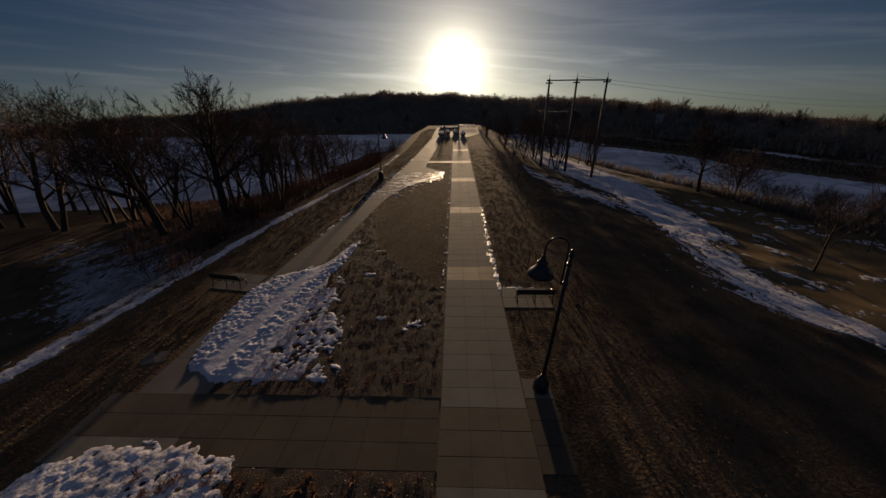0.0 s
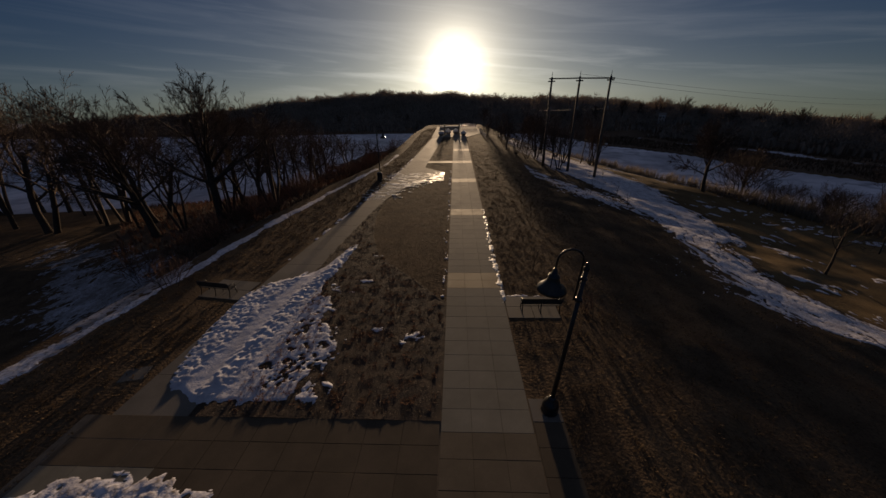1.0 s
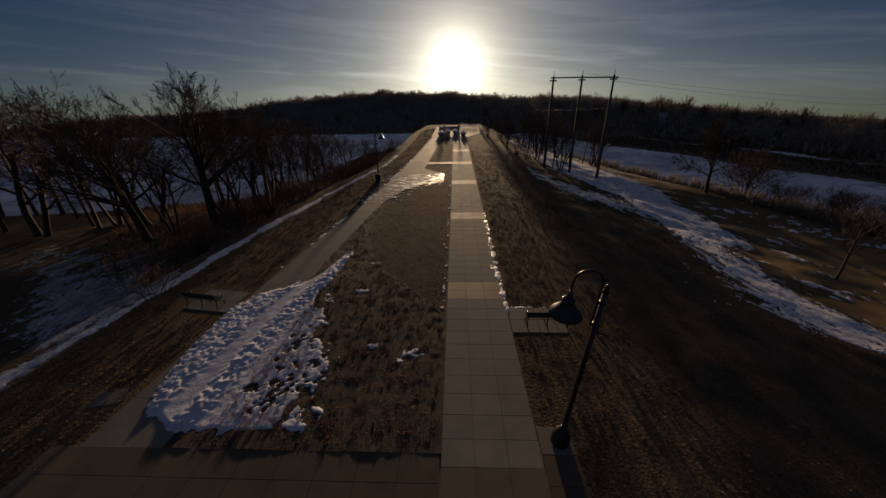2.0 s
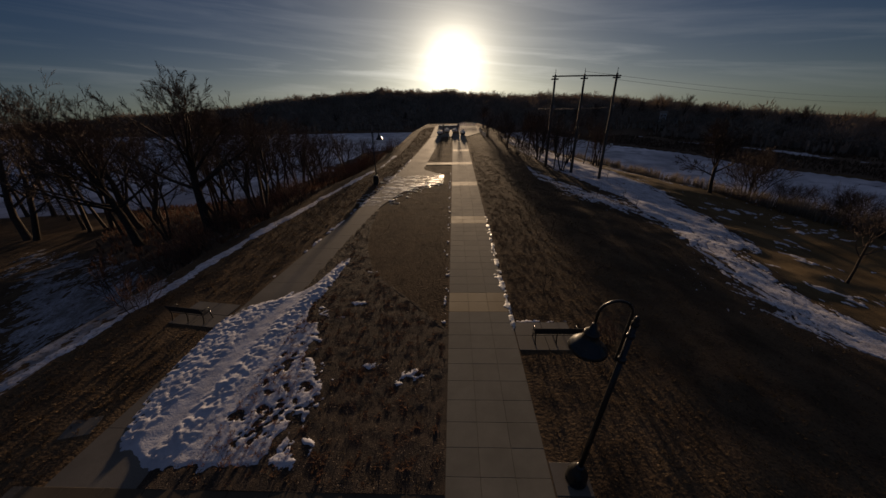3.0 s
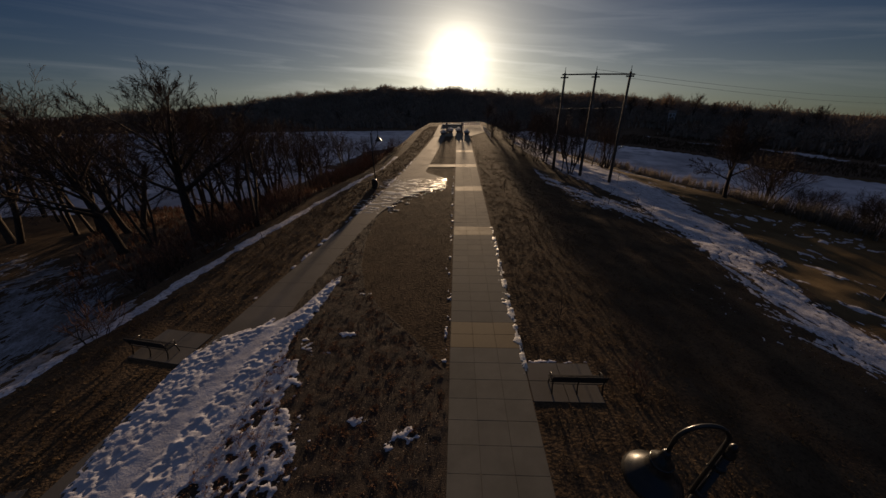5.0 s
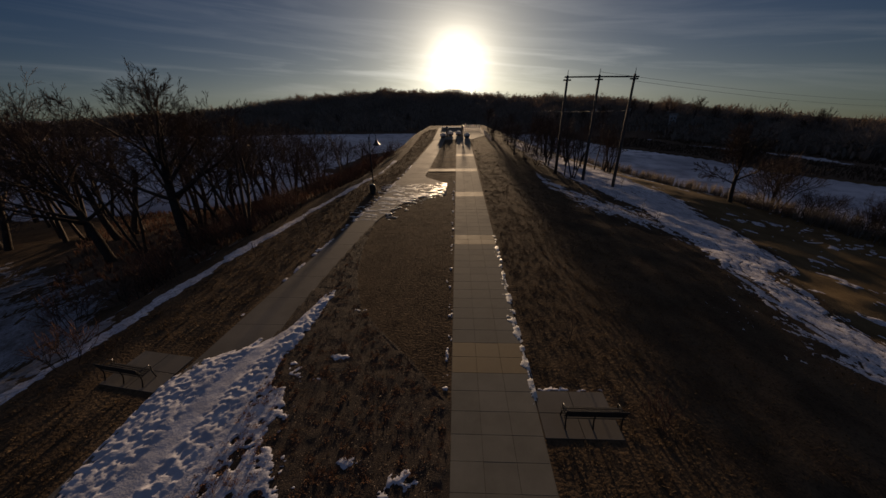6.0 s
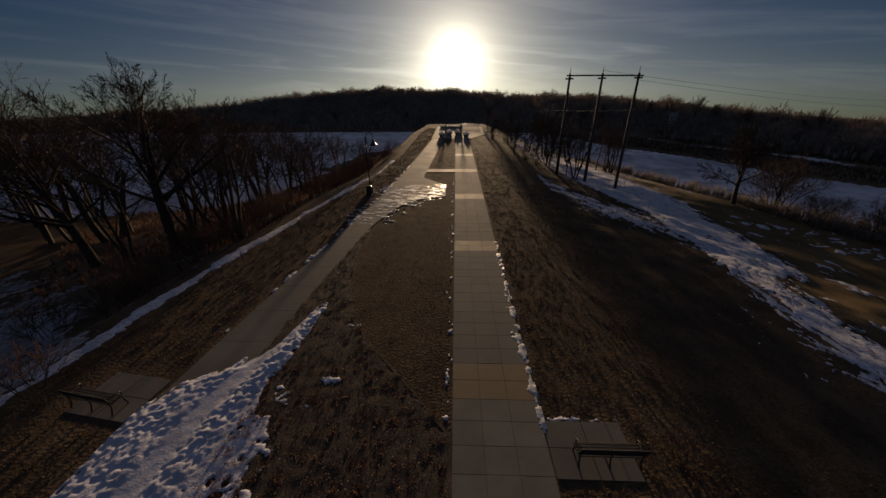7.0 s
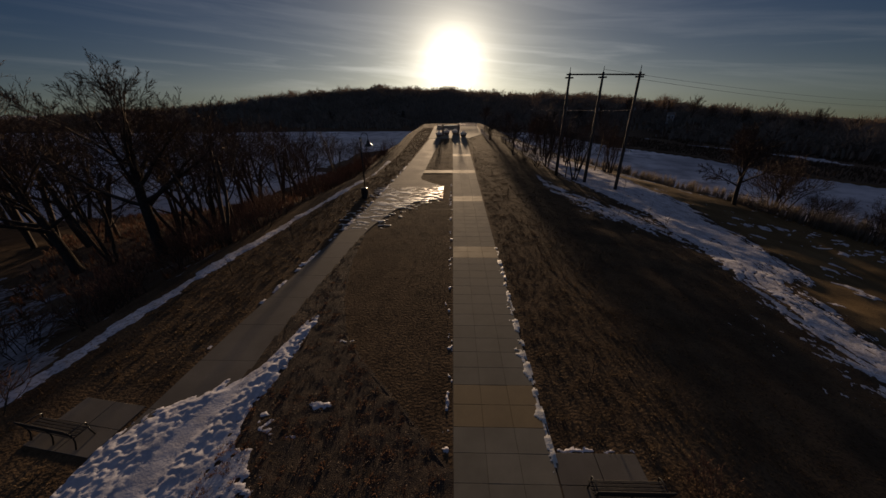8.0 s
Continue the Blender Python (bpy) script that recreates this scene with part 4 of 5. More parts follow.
brush = make_tree("brush", "reddish bare brush thicket on the bank", 71, 1.1, 0.03, stems=7, laterals=(2, 2), forks=(2, 2), depth=3, up=0.05, spread=(15, 42), thin=0.012, category="brush", group="brush thicket", mat=M_BRUSH, tilt=0.6)

used = set()


def stand(rows):
    """Trees by kind, place, height and turn."""
    for tree, x, y, h, turn in rows:
        plant(tree, x, y, h / TALL[tree], turn, first=tree not in used)
        used.add(tree)


big_s = 16.3 / TALL[big]
big.matrix_basis = pose(-26.2, 34.4, lie1(-26.2, 34.4)) @ Matrix.Rotation(radians(-5), 4, "Y") @ Matrix.Scale(big_s, 4)
used.add(big)
# along the lake bank on the west side
stand([
    (mid, -66.5, 44.5, 20.8, 30), (mid, -70.4, 44.9, 20.4, 200), (crooked, -55.8, 40.6, 16.6, 160), (slim, -62.9, 51.6, 18.7, 20), (mid, -48.6, 41.8, 18.6, 75),
    (slim, -52.2, 44.3, 18.5, 250), (multi, -46.2, 42.4, 16.0, 10), (big, -33.6, 33.4, 14.5, 200), (multi, -30.6, 33.8, 10.6, 200), (slim, -40.7, 57.0, 17.6, 300),
    (multi, -28.4, 39.5, 11.5, 250), (crooked, -24.8, 38.8, 9.5, 30), (slim, -30.4, 42.0, 13.0, 95), (crooked, -39.5, 41.0, 14.5, 215), (multi, -22.2, 43.5, 10.0, 320),
    (slim, -38.2, 55.5, 16.0, 75), (multi, -18.6, 32.4, 11.8, 130), (slim, -20.5, 37.0, 10.6, 15), (mid, -20.2, 42.0, 10.4, 250), (multi, -21.5, 48.0, 10.0, 100),
])
stand([
    (slim, -22.5, 53.0, 10.4, 200), (mid, -24.0, 59.0, 10.8, 320), (multi, -25.5, 66.0, 10.4, 60), (mid, -27.5, 72.0, 11.0, 170), (crooked, -23.0, 56.0, 8.6, 290),
    (slim, -23.6, 39.8, 6.7, 15), (mid, -31.2, 55.1, 13.4, 250), (mid, -71.2, 56.2, 24.5, 60), (multi, -84.9, 57.0, 23.1, 350), (mid, -93.8, 56.0, 25.5, 260),
    (slim, -84.2, 52.0, 23.5, 65), (slim, -97.9, 52.5, 24.4, 75), (crooked, -100.5, 55.1, 21.0, 45), (mid, -103.4, 52.8, 24.5, 190), (mid, -78.0, 57.5, 22.0, 160),
    (slim, -66.0, 57.0, 20.5, 330), (multi, -60.0, 58.0, 17.0, 85), (slim, -57.0, 55.0, 19.0, 220), (slim, -41.0, 61.0, 17.0, 40), (slim, -36.0, 62.0, 14.4, 110),
])
stand([
    (crooked, -36.0, 67.0, 13.0, 240), (mid, -45.0, 58.0, 16.4, 45), (mid, -32.9, 60.8, 14.6, 15), (slim, -30.2, 41.3, 11.0, 70), (mid, -25.8, 38.1, 11.0, 120),
    (slim, -23.8, 39.9, 9.5, 220), (slim, -36.5, 77.4, 15.0, 10), (mid, -39.3, 43.1, 15.0, 145), (slim, -40.7, 38.6, 14.0, 310), (slim, -30.2, 78.2, 12.6, 15),
    (multi, -24.9, 79.6, 10.2, 150), (slim, -32.9, 70.5, 12.2, 270), (bushy, -31.1, 76.9, 8.4, 90), (multi, -26.8, 84.1, 10.7, 280), (bushy, -21.4, 85.4, 6.8, 40),
])
# along the trail and the shore on the east side
stand([
    (bushy, 56.5, 65.6, 10.6, 80), (round_tree, 57.4, 66.6, 11.0, 40), (slim, 17.3, 59.9, 8.7, 15), (multi, 18.6, 59.4, 8.1, 205), (slim, 27.8, 74.8, 11.0, 95),
    (slim, 30.2, 75.4, 10.3, 345), (multi, 31.5, 76.1, 9.7, 140), (bushy, 63.1, 62.0, 5.1, 200), (multi, 21.7, 67.6, 9.0, 20), (multi, 16.8, 69.3, 8.2, 130),
    (slim, 24.6, 73.5, 9.8, 220), (slim, 20.1, 68.9, 8.8, 300), (slim, 30.1, 76.7, 7.9, 50), (bushy, 12.4, 67.7, 4.3, 10), (bushy, 11.6, 78.1, 3.8, 110),
    (crooked, 15.2, 80.5, 6.1, 20), (mid, 39.6, 31.6, 9.0, 30), (slim, 54.0, 39.2, 7.0, 260), (multi, 59.2, 45.8, 6.1, 40), (round_tree, 70.3, 52.2, 6.7, 200),
])
stand([
    (bushy, 11.6, 90.1, 3.3, 300), (crooked, 19.0, 79.0, 7.1, 130), (mid, 20.2, 79.4, 6.9, 210), (bushy, 13.6, 63.7, 3.5, 60), (slim, 30.7, 75.3, 7.9, 160),
    (multi, 30.5, 76.5, 6.4, 320), (bushy, 61.8, 45.4, 4.4, 15), (crooked, 19.2, 83.7, 6.8, 250), (crooked, 23.4, 78.9, 7.3, 190), (bushy, 16.0, 66.1, 4.8, 300),
    (bushy, 66.3, 56.3, 5.5, 130), (bushy, 70.3, 44.2, 5.5, 250), (multi, 63.4, 36.6, 6.1, 90), (bushy, 58.6, 52.5, 4.4, 170), (bushy, 56.8, 59.1, 4.9, 20),
    (bushy, 59.5, 50.0, 5.3, 75), (multi, 64.3, 55.8, 6.4, 130), (bushy, 61.6, 47.9, 4.7, 290), (multi, 66.8, 50.7, 7.1, 215), (bushy, 68.3, 46.7, 5.7, 340),
])
stand([
    (slim, 61.3, 42.6, 6.3, 100), (mid, 66.0, 50.5, 12.0, 330), (bushy, 23.0, 78.2, 5.5, 100), (crooked, 13.6, 90.1, 5.8, 150), (mid, 11.4, 83.7, 7.5, 111),
    (mid, 16.8, 78.7, 8.9, 320), (round_tree, 10.9, 71.0, 6.0, 10), (round_tree, 17.6, 82.1, 8.5, 260), (crooked, 8.6, 91.0, 5.6, 70), (round_tree, 9.2, 111.0, 6.6, 20),
    (bushy, 8.2, 86.0, 3.6, 190), (round_tree, 20.0, 78.8, 9.4, 160),
])
# the compact tree on the shore leans a little towards the path
willow.matrix_basis = pose(48.2, 64.4, lie1(48.2, 64.4)) @ Matrix.Rotation(radians(-8), 4, "Y") @ Matrix.Rotation(radians(140), 4, "Z") @ Matrix.Scale(13.6 / TALL[willow], 4)
# round crowns that overtop the far woods
stand([
    (round_tree, 52, 196, 9.0, 10), (round_tree, 74, 190, 10.7, 130), (round_tree, 85, 186, 10.2, 250), (round_tree, 104, 168, 11.5, 300), (round_tree, 120, 160, 11.5, 40),
    (round_tree, 140, 148, 11.5, 90), (round_tree, 150, 128, 10.7, 210), (round_tree, 162, 112, 9.8, 15), (round_tree, 61, 204, 7.8, 75), (round_tree, 67, 199, 8.6, 190),
    (round_tree, 91, 182, 8.6, 20), (round_tree, 97, 176, 9.0, 245), (round_tree, 111, 165, 8.6, 95), (round_tree, 127, 154, 9.0, 310), (round_tree, 133, 147, 8.2, 160),
    (round_tree, 144, 139, 8.6, 35), (round_tree, 155, 121, 8.2, 280), (round_tree, -70, 215, 8.2, 170), (round_tree, -30, 222, 7.4, 70), (round_tree, 30, 200, 8.2, 220),
])
SAPLINGS = [(5.2, 17.4, 0.7), (8.2, 27, 0.6), (5.4, 40, 0.6), (-12.2, 31, 0.7), (-11.2, 36, 0.7), (-13.6, 25.5, 0.6), (19.0, 44.9, 0.85), (23.0, 45.8, 0.8), (22.9, 42.0, 0.8), (26.4, 59.2, 0.85)]
for i, (x, y, s) in enumerate(SAPLINGS):
    plant(sapling, x, y, s, i * 67, first=i == 0)
r2 = random.Random(4)
plant(brush, -16.5, 15.6, 0.8, 10, first=True)
plant(brush, 7.3, 13.6, 0.5, 40)
for i in range(59):
    y = r2.uniform(22, 75)
    x = float(crest_left(y)) - r2.uniform(1.2, 10.5)
    plant(brush, x, y, r2.uniform(0.6, 1.3), r2.uniform(0, 360))


# ---- far woods: bare trunks and upswept twigs on the hills across the lake ----
def far_woods():
    rs = np.random.RandomState(9)
    V, F = [], []
    count = 0
    while count < 5200:
        az = rs.uniform(-74, 66)
        s = rs.uniform(0, 1) ** 0.8 * (75 + 130 * math.exp(-(az / 20) ** 2))
        a = radians(az)
        # from the shore outwards along this bearing
        lo = None
        for d in np.arange(90, 420, 6):
            x, y = d * math.sin(a), d * math.cos(a)
            sh = float(inland(x, y))
            if sh > 1:
                lo = d
                break
        if lo is None:
            continue
        # a strip of open marsh lies before the eastern woods
        d = lo + s + (32 if 18 < az < 60 else 0)
        x, y = d * math.sin(a), d * math.cos(a)
        z = lie1(x, y)
        low = float(np.interp(az, [-60, -50, -42, -30, 30, 40, 60], [0.8, 0.75, 0.8, 1, 0.98, 0.95, 0.95]))
        veil = 0.72 if abs(az - 29.5) < 0.9 and d < 196 else 1.0
        h = (rs.uniform(4.2, 8.0) + 2.6 * rs.rand() ** 5) * low * (0.74 + 0.5 * float(vnoise(np.array(az * 0.55), np.array(3.3)))) * veil
        pine = rs.rand() < 0.04
        w = h * rs.uniform(0.34, 0.55)
        i = len(V)
        V += [(x - 0.13, y, z - 0.5), (x + 0.13, y, z - 0.5), (x + 0.05, y, z + h * (0.95 if pine else 0.6)), (x - 0.05, y, z + h * (0.95 if pine else 0.6))]
        F.append((i, i + 1, i + 2, i + 3))
        n = 40
        for k in range(n):
            t = rs.uniform(0.12, 0.95)
            ang = rs.uniform(0, 2 * math.pi)
            if pine:
                reach, rise, tw = w * 0.8 * (1.05 - t), -0.1 * h * 0.3, 0.28
                bx, by, bz = x, y, z + h * t
                tx, ty, tz = bx + reach * math.cos(ang), by + reach * math.sin(ang), bz + rise
            else:
                # twigs fanning out to the shell of a rounded crown
                up_z = rs.uniform(-0.75, 1.0)
                flat_r = math.sqrt(1 - up_z * up_z)
                shell = rs.uniform(0.72, 1.05)
                k1 = rs.uniform(0.1, 0.5)
                cz = z + h * 0.58
                rx, rz = w * 0.95 * shell, h * 0.42 * shell
                tx, ty, tz = x + rx * flat_r * math.cos(ang), y + rx * flat_r * math.sin(ang), cz + rz * up_z
                bx, by, bz = x + (tx - x) * k1, y + (ty - y) * k1, cz - h * 0.12 + (tz - cz) * k1
                tw = rs.uniform(0.06, 0.16)
            i = len(V)
            V += [(bx, by, bz - tw), (bx, by, bz + tw), (tx, ty, tz)]
            F.append((i, i + 1, i + 2))
            V += [((bx + tx) / 2 - tw, (by + ty) / 2, (bz + tz) / 2), ((bx + tx) / 2 + tw, (by + ty) / 2, (bz + tz) / 2), (tx + rs.uniform(-0.4, 0.4), ty, tz + h * rs.uniform(-0.05, 0.05))]
            F.append((i + 3, i + 4, i + 5))
        # low thicket between the trunks
        for k in range(10):
            ux, uy = x + rs.uniform(-3.5, 3.5), y + rs.uniform(-3, 3)
            uz, uh, uw = lie1(ux, uy), h * rs.uniform(0.25, 0.55), rs.uniform(0.25, 0.6)
            i = len(V)
            V += [(ux - uw * 0.4, uy, uz - 0.4), (ux + uw * 0.4, uy, uz - 0.4), (ux + uw + rs.uniform(-0.5, 0.5), uy, uz + uh * rs.uniform(0.6, 1)), (ux - uw + rs.uniform(-0.5, 0.5), uy, uz + uh)]
            F.append((i, i + 1, i + 2, i + 3))
        count += 1
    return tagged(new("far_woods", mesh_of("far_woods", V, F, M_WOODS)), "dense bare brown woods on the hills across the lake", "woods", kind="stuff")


far_woods()


# ---- street lamps ----
def arc(cx, cz, r, a0, a1, n):
    return [(cx + r * math.cos(radians(a0 + (a1 - a0) * i / n)), 0, cz + r * math.sin(radians(a0 + (a1 - a0) * i / n))) for i in range(n + 1)]


def make_lamp():
    """A pole with a goose-neck arm towards -x and a bell shade."""
    ob = thing("street_lamp", "black gooseneck street lamp with a bell-shaped shade", "street lamp", group="park street lamps")
    H = 5.85
    sub("base", mesh_of("base", *lathe([(0.29, 0), (0.30, 0.08), (0.27, 0.14), (0.29, 0.26), (0.25, 0.42), (0.16, 0.52), (0.13, 0.62), (0.085, 0.70)], 24), M_IRON, True), ob)
    sub("pole", mesh_of("pole", *lathe([(0.075, 0.62), (0.068, 2.4), (0.060, H - 0.1)], 14), M_IRON, True), ob)
    sub("finial", mesh_of("finial", *lathe([(0.062, H - 0.12), (0.085, H - 0.08), (0.085, H - 0.02), (0.05, H + 0.02), (0.06, H + 0.08), (0.03, H + 0.14), (0.005, H + 0.16)], 14), M_IRON, True), ob)
    sub("collar", mesh_of("collar", *lathe([(0.062, H - 1.12), (0.10, H - 1.10), (0.10, H - 1.02), (0.062, H - 1.0)], 14), M_IRON, True), ob)
    sub("collar", mesh_of("collar", *lathe([(0.062, H - 0.42), (0.09, H - 0.40), (0.09, H - 0.34), (0.062, H - 0.32)], 14), M_IRON, True), ob)
    pts = [(-0.13, 0, H - 1.05), (-0.13, 0, H - 0.3)] + arc(-0.47, H + 0.18, 0.34, 0, 180, 16) + [(-0.81, 0, H - 0.08)]
    sub("arm", mesh_of("arm", *tube(pts, [0.03] * len(pts), 8), M_IRON, True), ob)
    for z in (H - 1.05, H - 0.38):
        part("bracket", boxed(-0.16, -0.05, -0.025, 0.025, z - 0.03, z + 0.03, bevel=0.006), M_IRON, ob)
    z0 = H - 0.77
    shade = sub("shade", mesh_of("shade", *lathe([(0.395, z0), (0.41, z0 + 0.02), (0.375, z0 + 0.09), (0.275, z0 + 0.19), (0.19, z0 + 0.29), (0.15, z0 + 0.37), (0.145, z0 + 0.48), (0.085, z0 + 0.54), (0.055, z0 + 0.66), (0.035, z0 + 0.70)], 32), M_IRON, True), ob, at=pose(-0.81, 0, 0))
    sub("neck_ring", mesh_of("neck_ring", *lathe([(0.148, z0 + 0.42), (0.162, z0 + 0.43), (0.162, z0 + 0.46), (0.148, z0 + 0.47)], 20), M_IRON, True), shade)
    sub("lens", mesh_of("lens", *lathe([(0.05, z0 - 0.07), (0.19, z0 - 0.05), (0.31, z0 + 0.002)], 20), M_GLAZE, True), shade, "frosted glass lens")
    return ob


lamp = make_lamp()
LAMP1 = (3.74, 7.40)
lamp.matrix_basis = pose(LAMP1[0], LAMP1[1], 0.03, 3.6, 2.4, 0)
copy_thing(lamp, pose(-9.5, 43.3, 0.0, 0, 0, 180))


# ---- benches ----
def make_bench():
    ob = thing("park_bench", "dark slatted park bench with iron end frames", "bench", group="park benches")
    n = 3
    for i in range(n):
        x = -0.92 + 0.92 * i
        vs, fs = tube([(x, -0.30, 0), (x, -0.26, 0.22), (x, -0.24, 0.43)], [0.026] * 3, 6)
        tube([(x, 0.26, 0), (x, 0.18, 0.25), (x, 0.17, 0.45), (x, 0.24, 0.70), (x, 0.29, 0.88)], [0.026] * 5, 6, vs, fs)
        tube([(x, -0.26, 0.42), (x, 0.18, 0.42)], [0.022] * 2, 6, vs, fs)
        if i != 1:
            tube([(x, -0.24, 0.43), (x, -0.27, 0.60), (x, -0.20, 0.66), (x, 0.0, 0.665), (x, 0.21, 0.66)], [0.02] * 5, 6, vs, fs)
        sub("end_frame", mesh_of("end_frame", vs, fs, M_IRON, True), ob)
    for k in range(5):
        y = -0.25 + 0.095 * k
        part("seat_slat", boxed(-1.0, 1.0, y, y + 0.075, 0.445, 0.478, bevel=0.006), M_SLAT, ob)
    for k in range(4):
        z = 0.54 + 0.095 * k
        y = 0.175 + 0.032 * k
        part("back_slat", boxed(-1.0, 1.0, y, y + 0.03, z, z + 0.075, bevel=0.006), M_SLAT, ob)
    return ob


bench = make_bench()
bench.matrix_basis = pose(4.75, 13.35, 0.011, 0, 0, 180)
copy_thing(bench, pose(-12.95, 14.85, 0.011, 0, 0, 171))


# ---- litter bin beside the far lamp ----
def make_bin():
    ob = thing("litter_bin", "dark round litter bin standing beside the path", "litter bin", at=(-9.3, 42.0, 0.0))
    sub("body", mesh_of("body", *lathe([(0.30, 0), (0.30, 0.06), (0.27, 0.08), (0.30, 0.85), (0.33, 0.90)], 20), M_IRON, True), ob)
    sub("lid", mesh_of("lid", *lathe([(0.34, 0.90), (0.34, 0.95), (0.26, 1.05), (0.12, 1.10)], 20), M_IRON, True), ob)
    for i in range(12):
        a = 2 * math.pi * i / 12
        bm = boxed(0.295, 0.325, -0.03, 0.03, 0.1, 0.84)
        bmesh.ops.rotate(bm, verts=bm.verts, cent=(0, 0, 0), matrix=Matrix.Rotation(a, 3, "Z"))
        part("slat", bm, M_SLAT, ob)
    return ob


make_bin()


# ---- power line ----
def power_frame():
    ob = thing("power_line_frame", "three weathered wooden poles joined by a top beam", "power pole", at=(0, 0, 0))
    tops = [(16.0, 60.3), (20.1, 59.2), (24.6, 58.4)]
    for x, y in tops:
        zb = lie1(x, y) - 0.4
        vs, fs = tube([(x, y, zb), (x, y, 4), (x, y, 12.15)], [0.24, 0.20, 0.15], 10)
        p = sub("pole", mesh_of("pole", vs, fs, M_POLE, True), ob)
        sub("pin", mesh_of("pin", *[v for v in tube([(x, y, 12.15), (x, y, 12.9)], [0.05, 0.03], 6)], M_IRON), p)
        vs, fs = lathe([(0.06, 0), (0.13, 0.05), (0.06, 0.12), (0.13, 0.18), (0.06, 0.25), (0.13, 0.31), (0.06, 0.38)], 10)
        sub("insulator", mesh_of("insulator", [(a + x + 0.25, b + y - 0.1, c + 7.4) for a, b, c in vs], fs, M_GLAZE, True), p)
        part("arm", boxed(x - 0.55, x + 0.55, y - 0.09, y + 0.09, 11.45, 11.65, bevel=0.02), M_POLE, p)
    (x0, y0), (x1, y1) = tops[0], tops[-1]
    vs, fs = tube([(x0 - 0.4, y0 + 0.15, 11.95), (20.05, 59.15, 11.9), (x1 + 0.7, y1 + 0.15, 11.8)], [0.10] * 3, 6)
    sub("top_beam", mesh_of("top_beam", vs, fs, M_POLE), ob)
    x, y = tops[-1]
    vs, fs = tube([(x, y, 1.9), (x + 0.5, y - 0.1, 2.15), (x + 1.0, y - 0.2, 2.1)], [0.035] * 3, 6)
    sub("lamp_arm", mesh_of("lamp_arm", vs, fs, M_WIRE), ob)
    vs, fs = lathe([(0.05, 0.18), (0.16, 0.14), (0.26, 0.0)], 14)
    sub("lamp_head", mesh_of("lamp_head", [(a + x + 1.0, b + y - 0.2, c + 1.9) for a, b, c in vs], fs, M_WHITE, True), ob, "white lamp reflector")
    return tops


TOPS = power_frame()


def wire(a, b, sag, r):
    pts = []
    for i in range(21):
        t = i / 20
        p = Vector(a).lerp(Vector(b), t)
        p.z -= sag * 4 * t * (1 - t)
        pts.append(p)
    vs, fs = tube(pts, [r] * 21, 5)
    ob = new("power_cable", mesh_of("power_cable", vs, fs, M_WIRE))
    tagged(ob, "sagging power cable strung across the lake", "cable", group="power cables")


for i, (x, y) in enumerate(TOPS):
    wire((x + 0.25, y - 0.1, 7.5), (6.0 + 7.0 * i, 190, 7.0), 2.2, 0.012)
wire((TOPS[2][0], TOPS[2][1], 11.3), (190, 150, 3.5), 2.0, 0.019)
wire((TOPS[1][0], TOPS[1][1], 12.5), (200, 160, 5.0), 2.0, 0.019)


# ---- the terrace at the promenade's end ----
def pillar(x, y, h):
    ob = thing("gate_pillar", "tall dark stone pillar at the promenade's end", "pillar", at=(x, y, 0), group="gate pillars")
    part("plinth", boxed(-0.32, 0.32, -0.32, 0.32, 0, 0.45, bevel=0.04), M_STONE, ob)
    part("shaft", boxed(-0.22, 0.22, -0.22, 0.22, 0.45, h - 0.2, bevel=0.03), M_STONE, ob)
    part("cap", boxed(-0.28, 0.28, -0.28, 0.28, h - 0.2, h, bevel=0.05), M_STONE, ob)
    return ob


p0 = pillar(-2.45, 93.5, 2.6)
copy_thing(p0, pose(1.35, 93.5, 0))


M_HEAP = material("heaped_snow", (0.78, 0.79, 0.82), (0.86, 0.87, 0.88), 1.2, 0.7, (0.7, 0.7, 0.7), 14.0, 0.5, stain=0.1)
let_through(M_HEAP, 0.65)


def planter(x, y, s):
    ob = thing("planter", "round stone planter heaped with lumpy snow", "planter", at=(x, y, 0), group="snowy planters")
    sub("bowl", mesh_of("bowl", *lathe([(0.55 * s, 0), (0.8 * s, 0.25), (0.9 * s, 0.45), (0.8 * s, 0.5)], 16), M_STONE, True), ob)
    bm = bmesh.new()
    for k in range(9):
        a = k * 0.785
        m = pose(0.68 * s * math.cos(a), 0.68 * s * math.sin(a), 0.72) if k < 8 else pose(0, 0, 0.95)
        bmesh.ops.create_icosphere(bm, subdivisions=2, radius=(0.34 if k < 8 else 0.5) * s, matrix=m)
    part("snow_heap", bm, M_HEAP, ob, "scalloped heap of white snow", smooth=True)
    return ob


for i, (x, y, s) in enumerate(((-3.3, 91.6, 0.8), (-1.6, 95.8, 0.85), (0.5, 95.8, 0.85), (2.5, 91.4, 0.8))):
    planter(x, y, s)
terrace = tagged(new("pavement_terrace", ribbon("pavement_terrace", [88, 96, 104, 116], lambda y: -5.6, lambda y: 3.6 if y < 92 else 7.4, 0.045, M_CONC)), "pale concrete terrace overlooking the lake", "terrace", kind="structure")


def railing(x0, x1, y, n, label, h=1.1):
    ob = thing("railing", label, "railing", at=(0, 0, 0.045))
    for i in range(n):
        x = x0 + (x1 - x0) * i / (n - 1)
        part("post", boxed(x - 0.14, x + 0.14, y - 0.14, y + 0.14, 0, h, bevel=0.03), M_WHITE, ob)
    part("rail", boxed(x0 - 0.2, x1 + 0.2, y - 0.06, y + 0.06, h * 0.45, h * 0.55), M_WHITE, ob)
    return ob


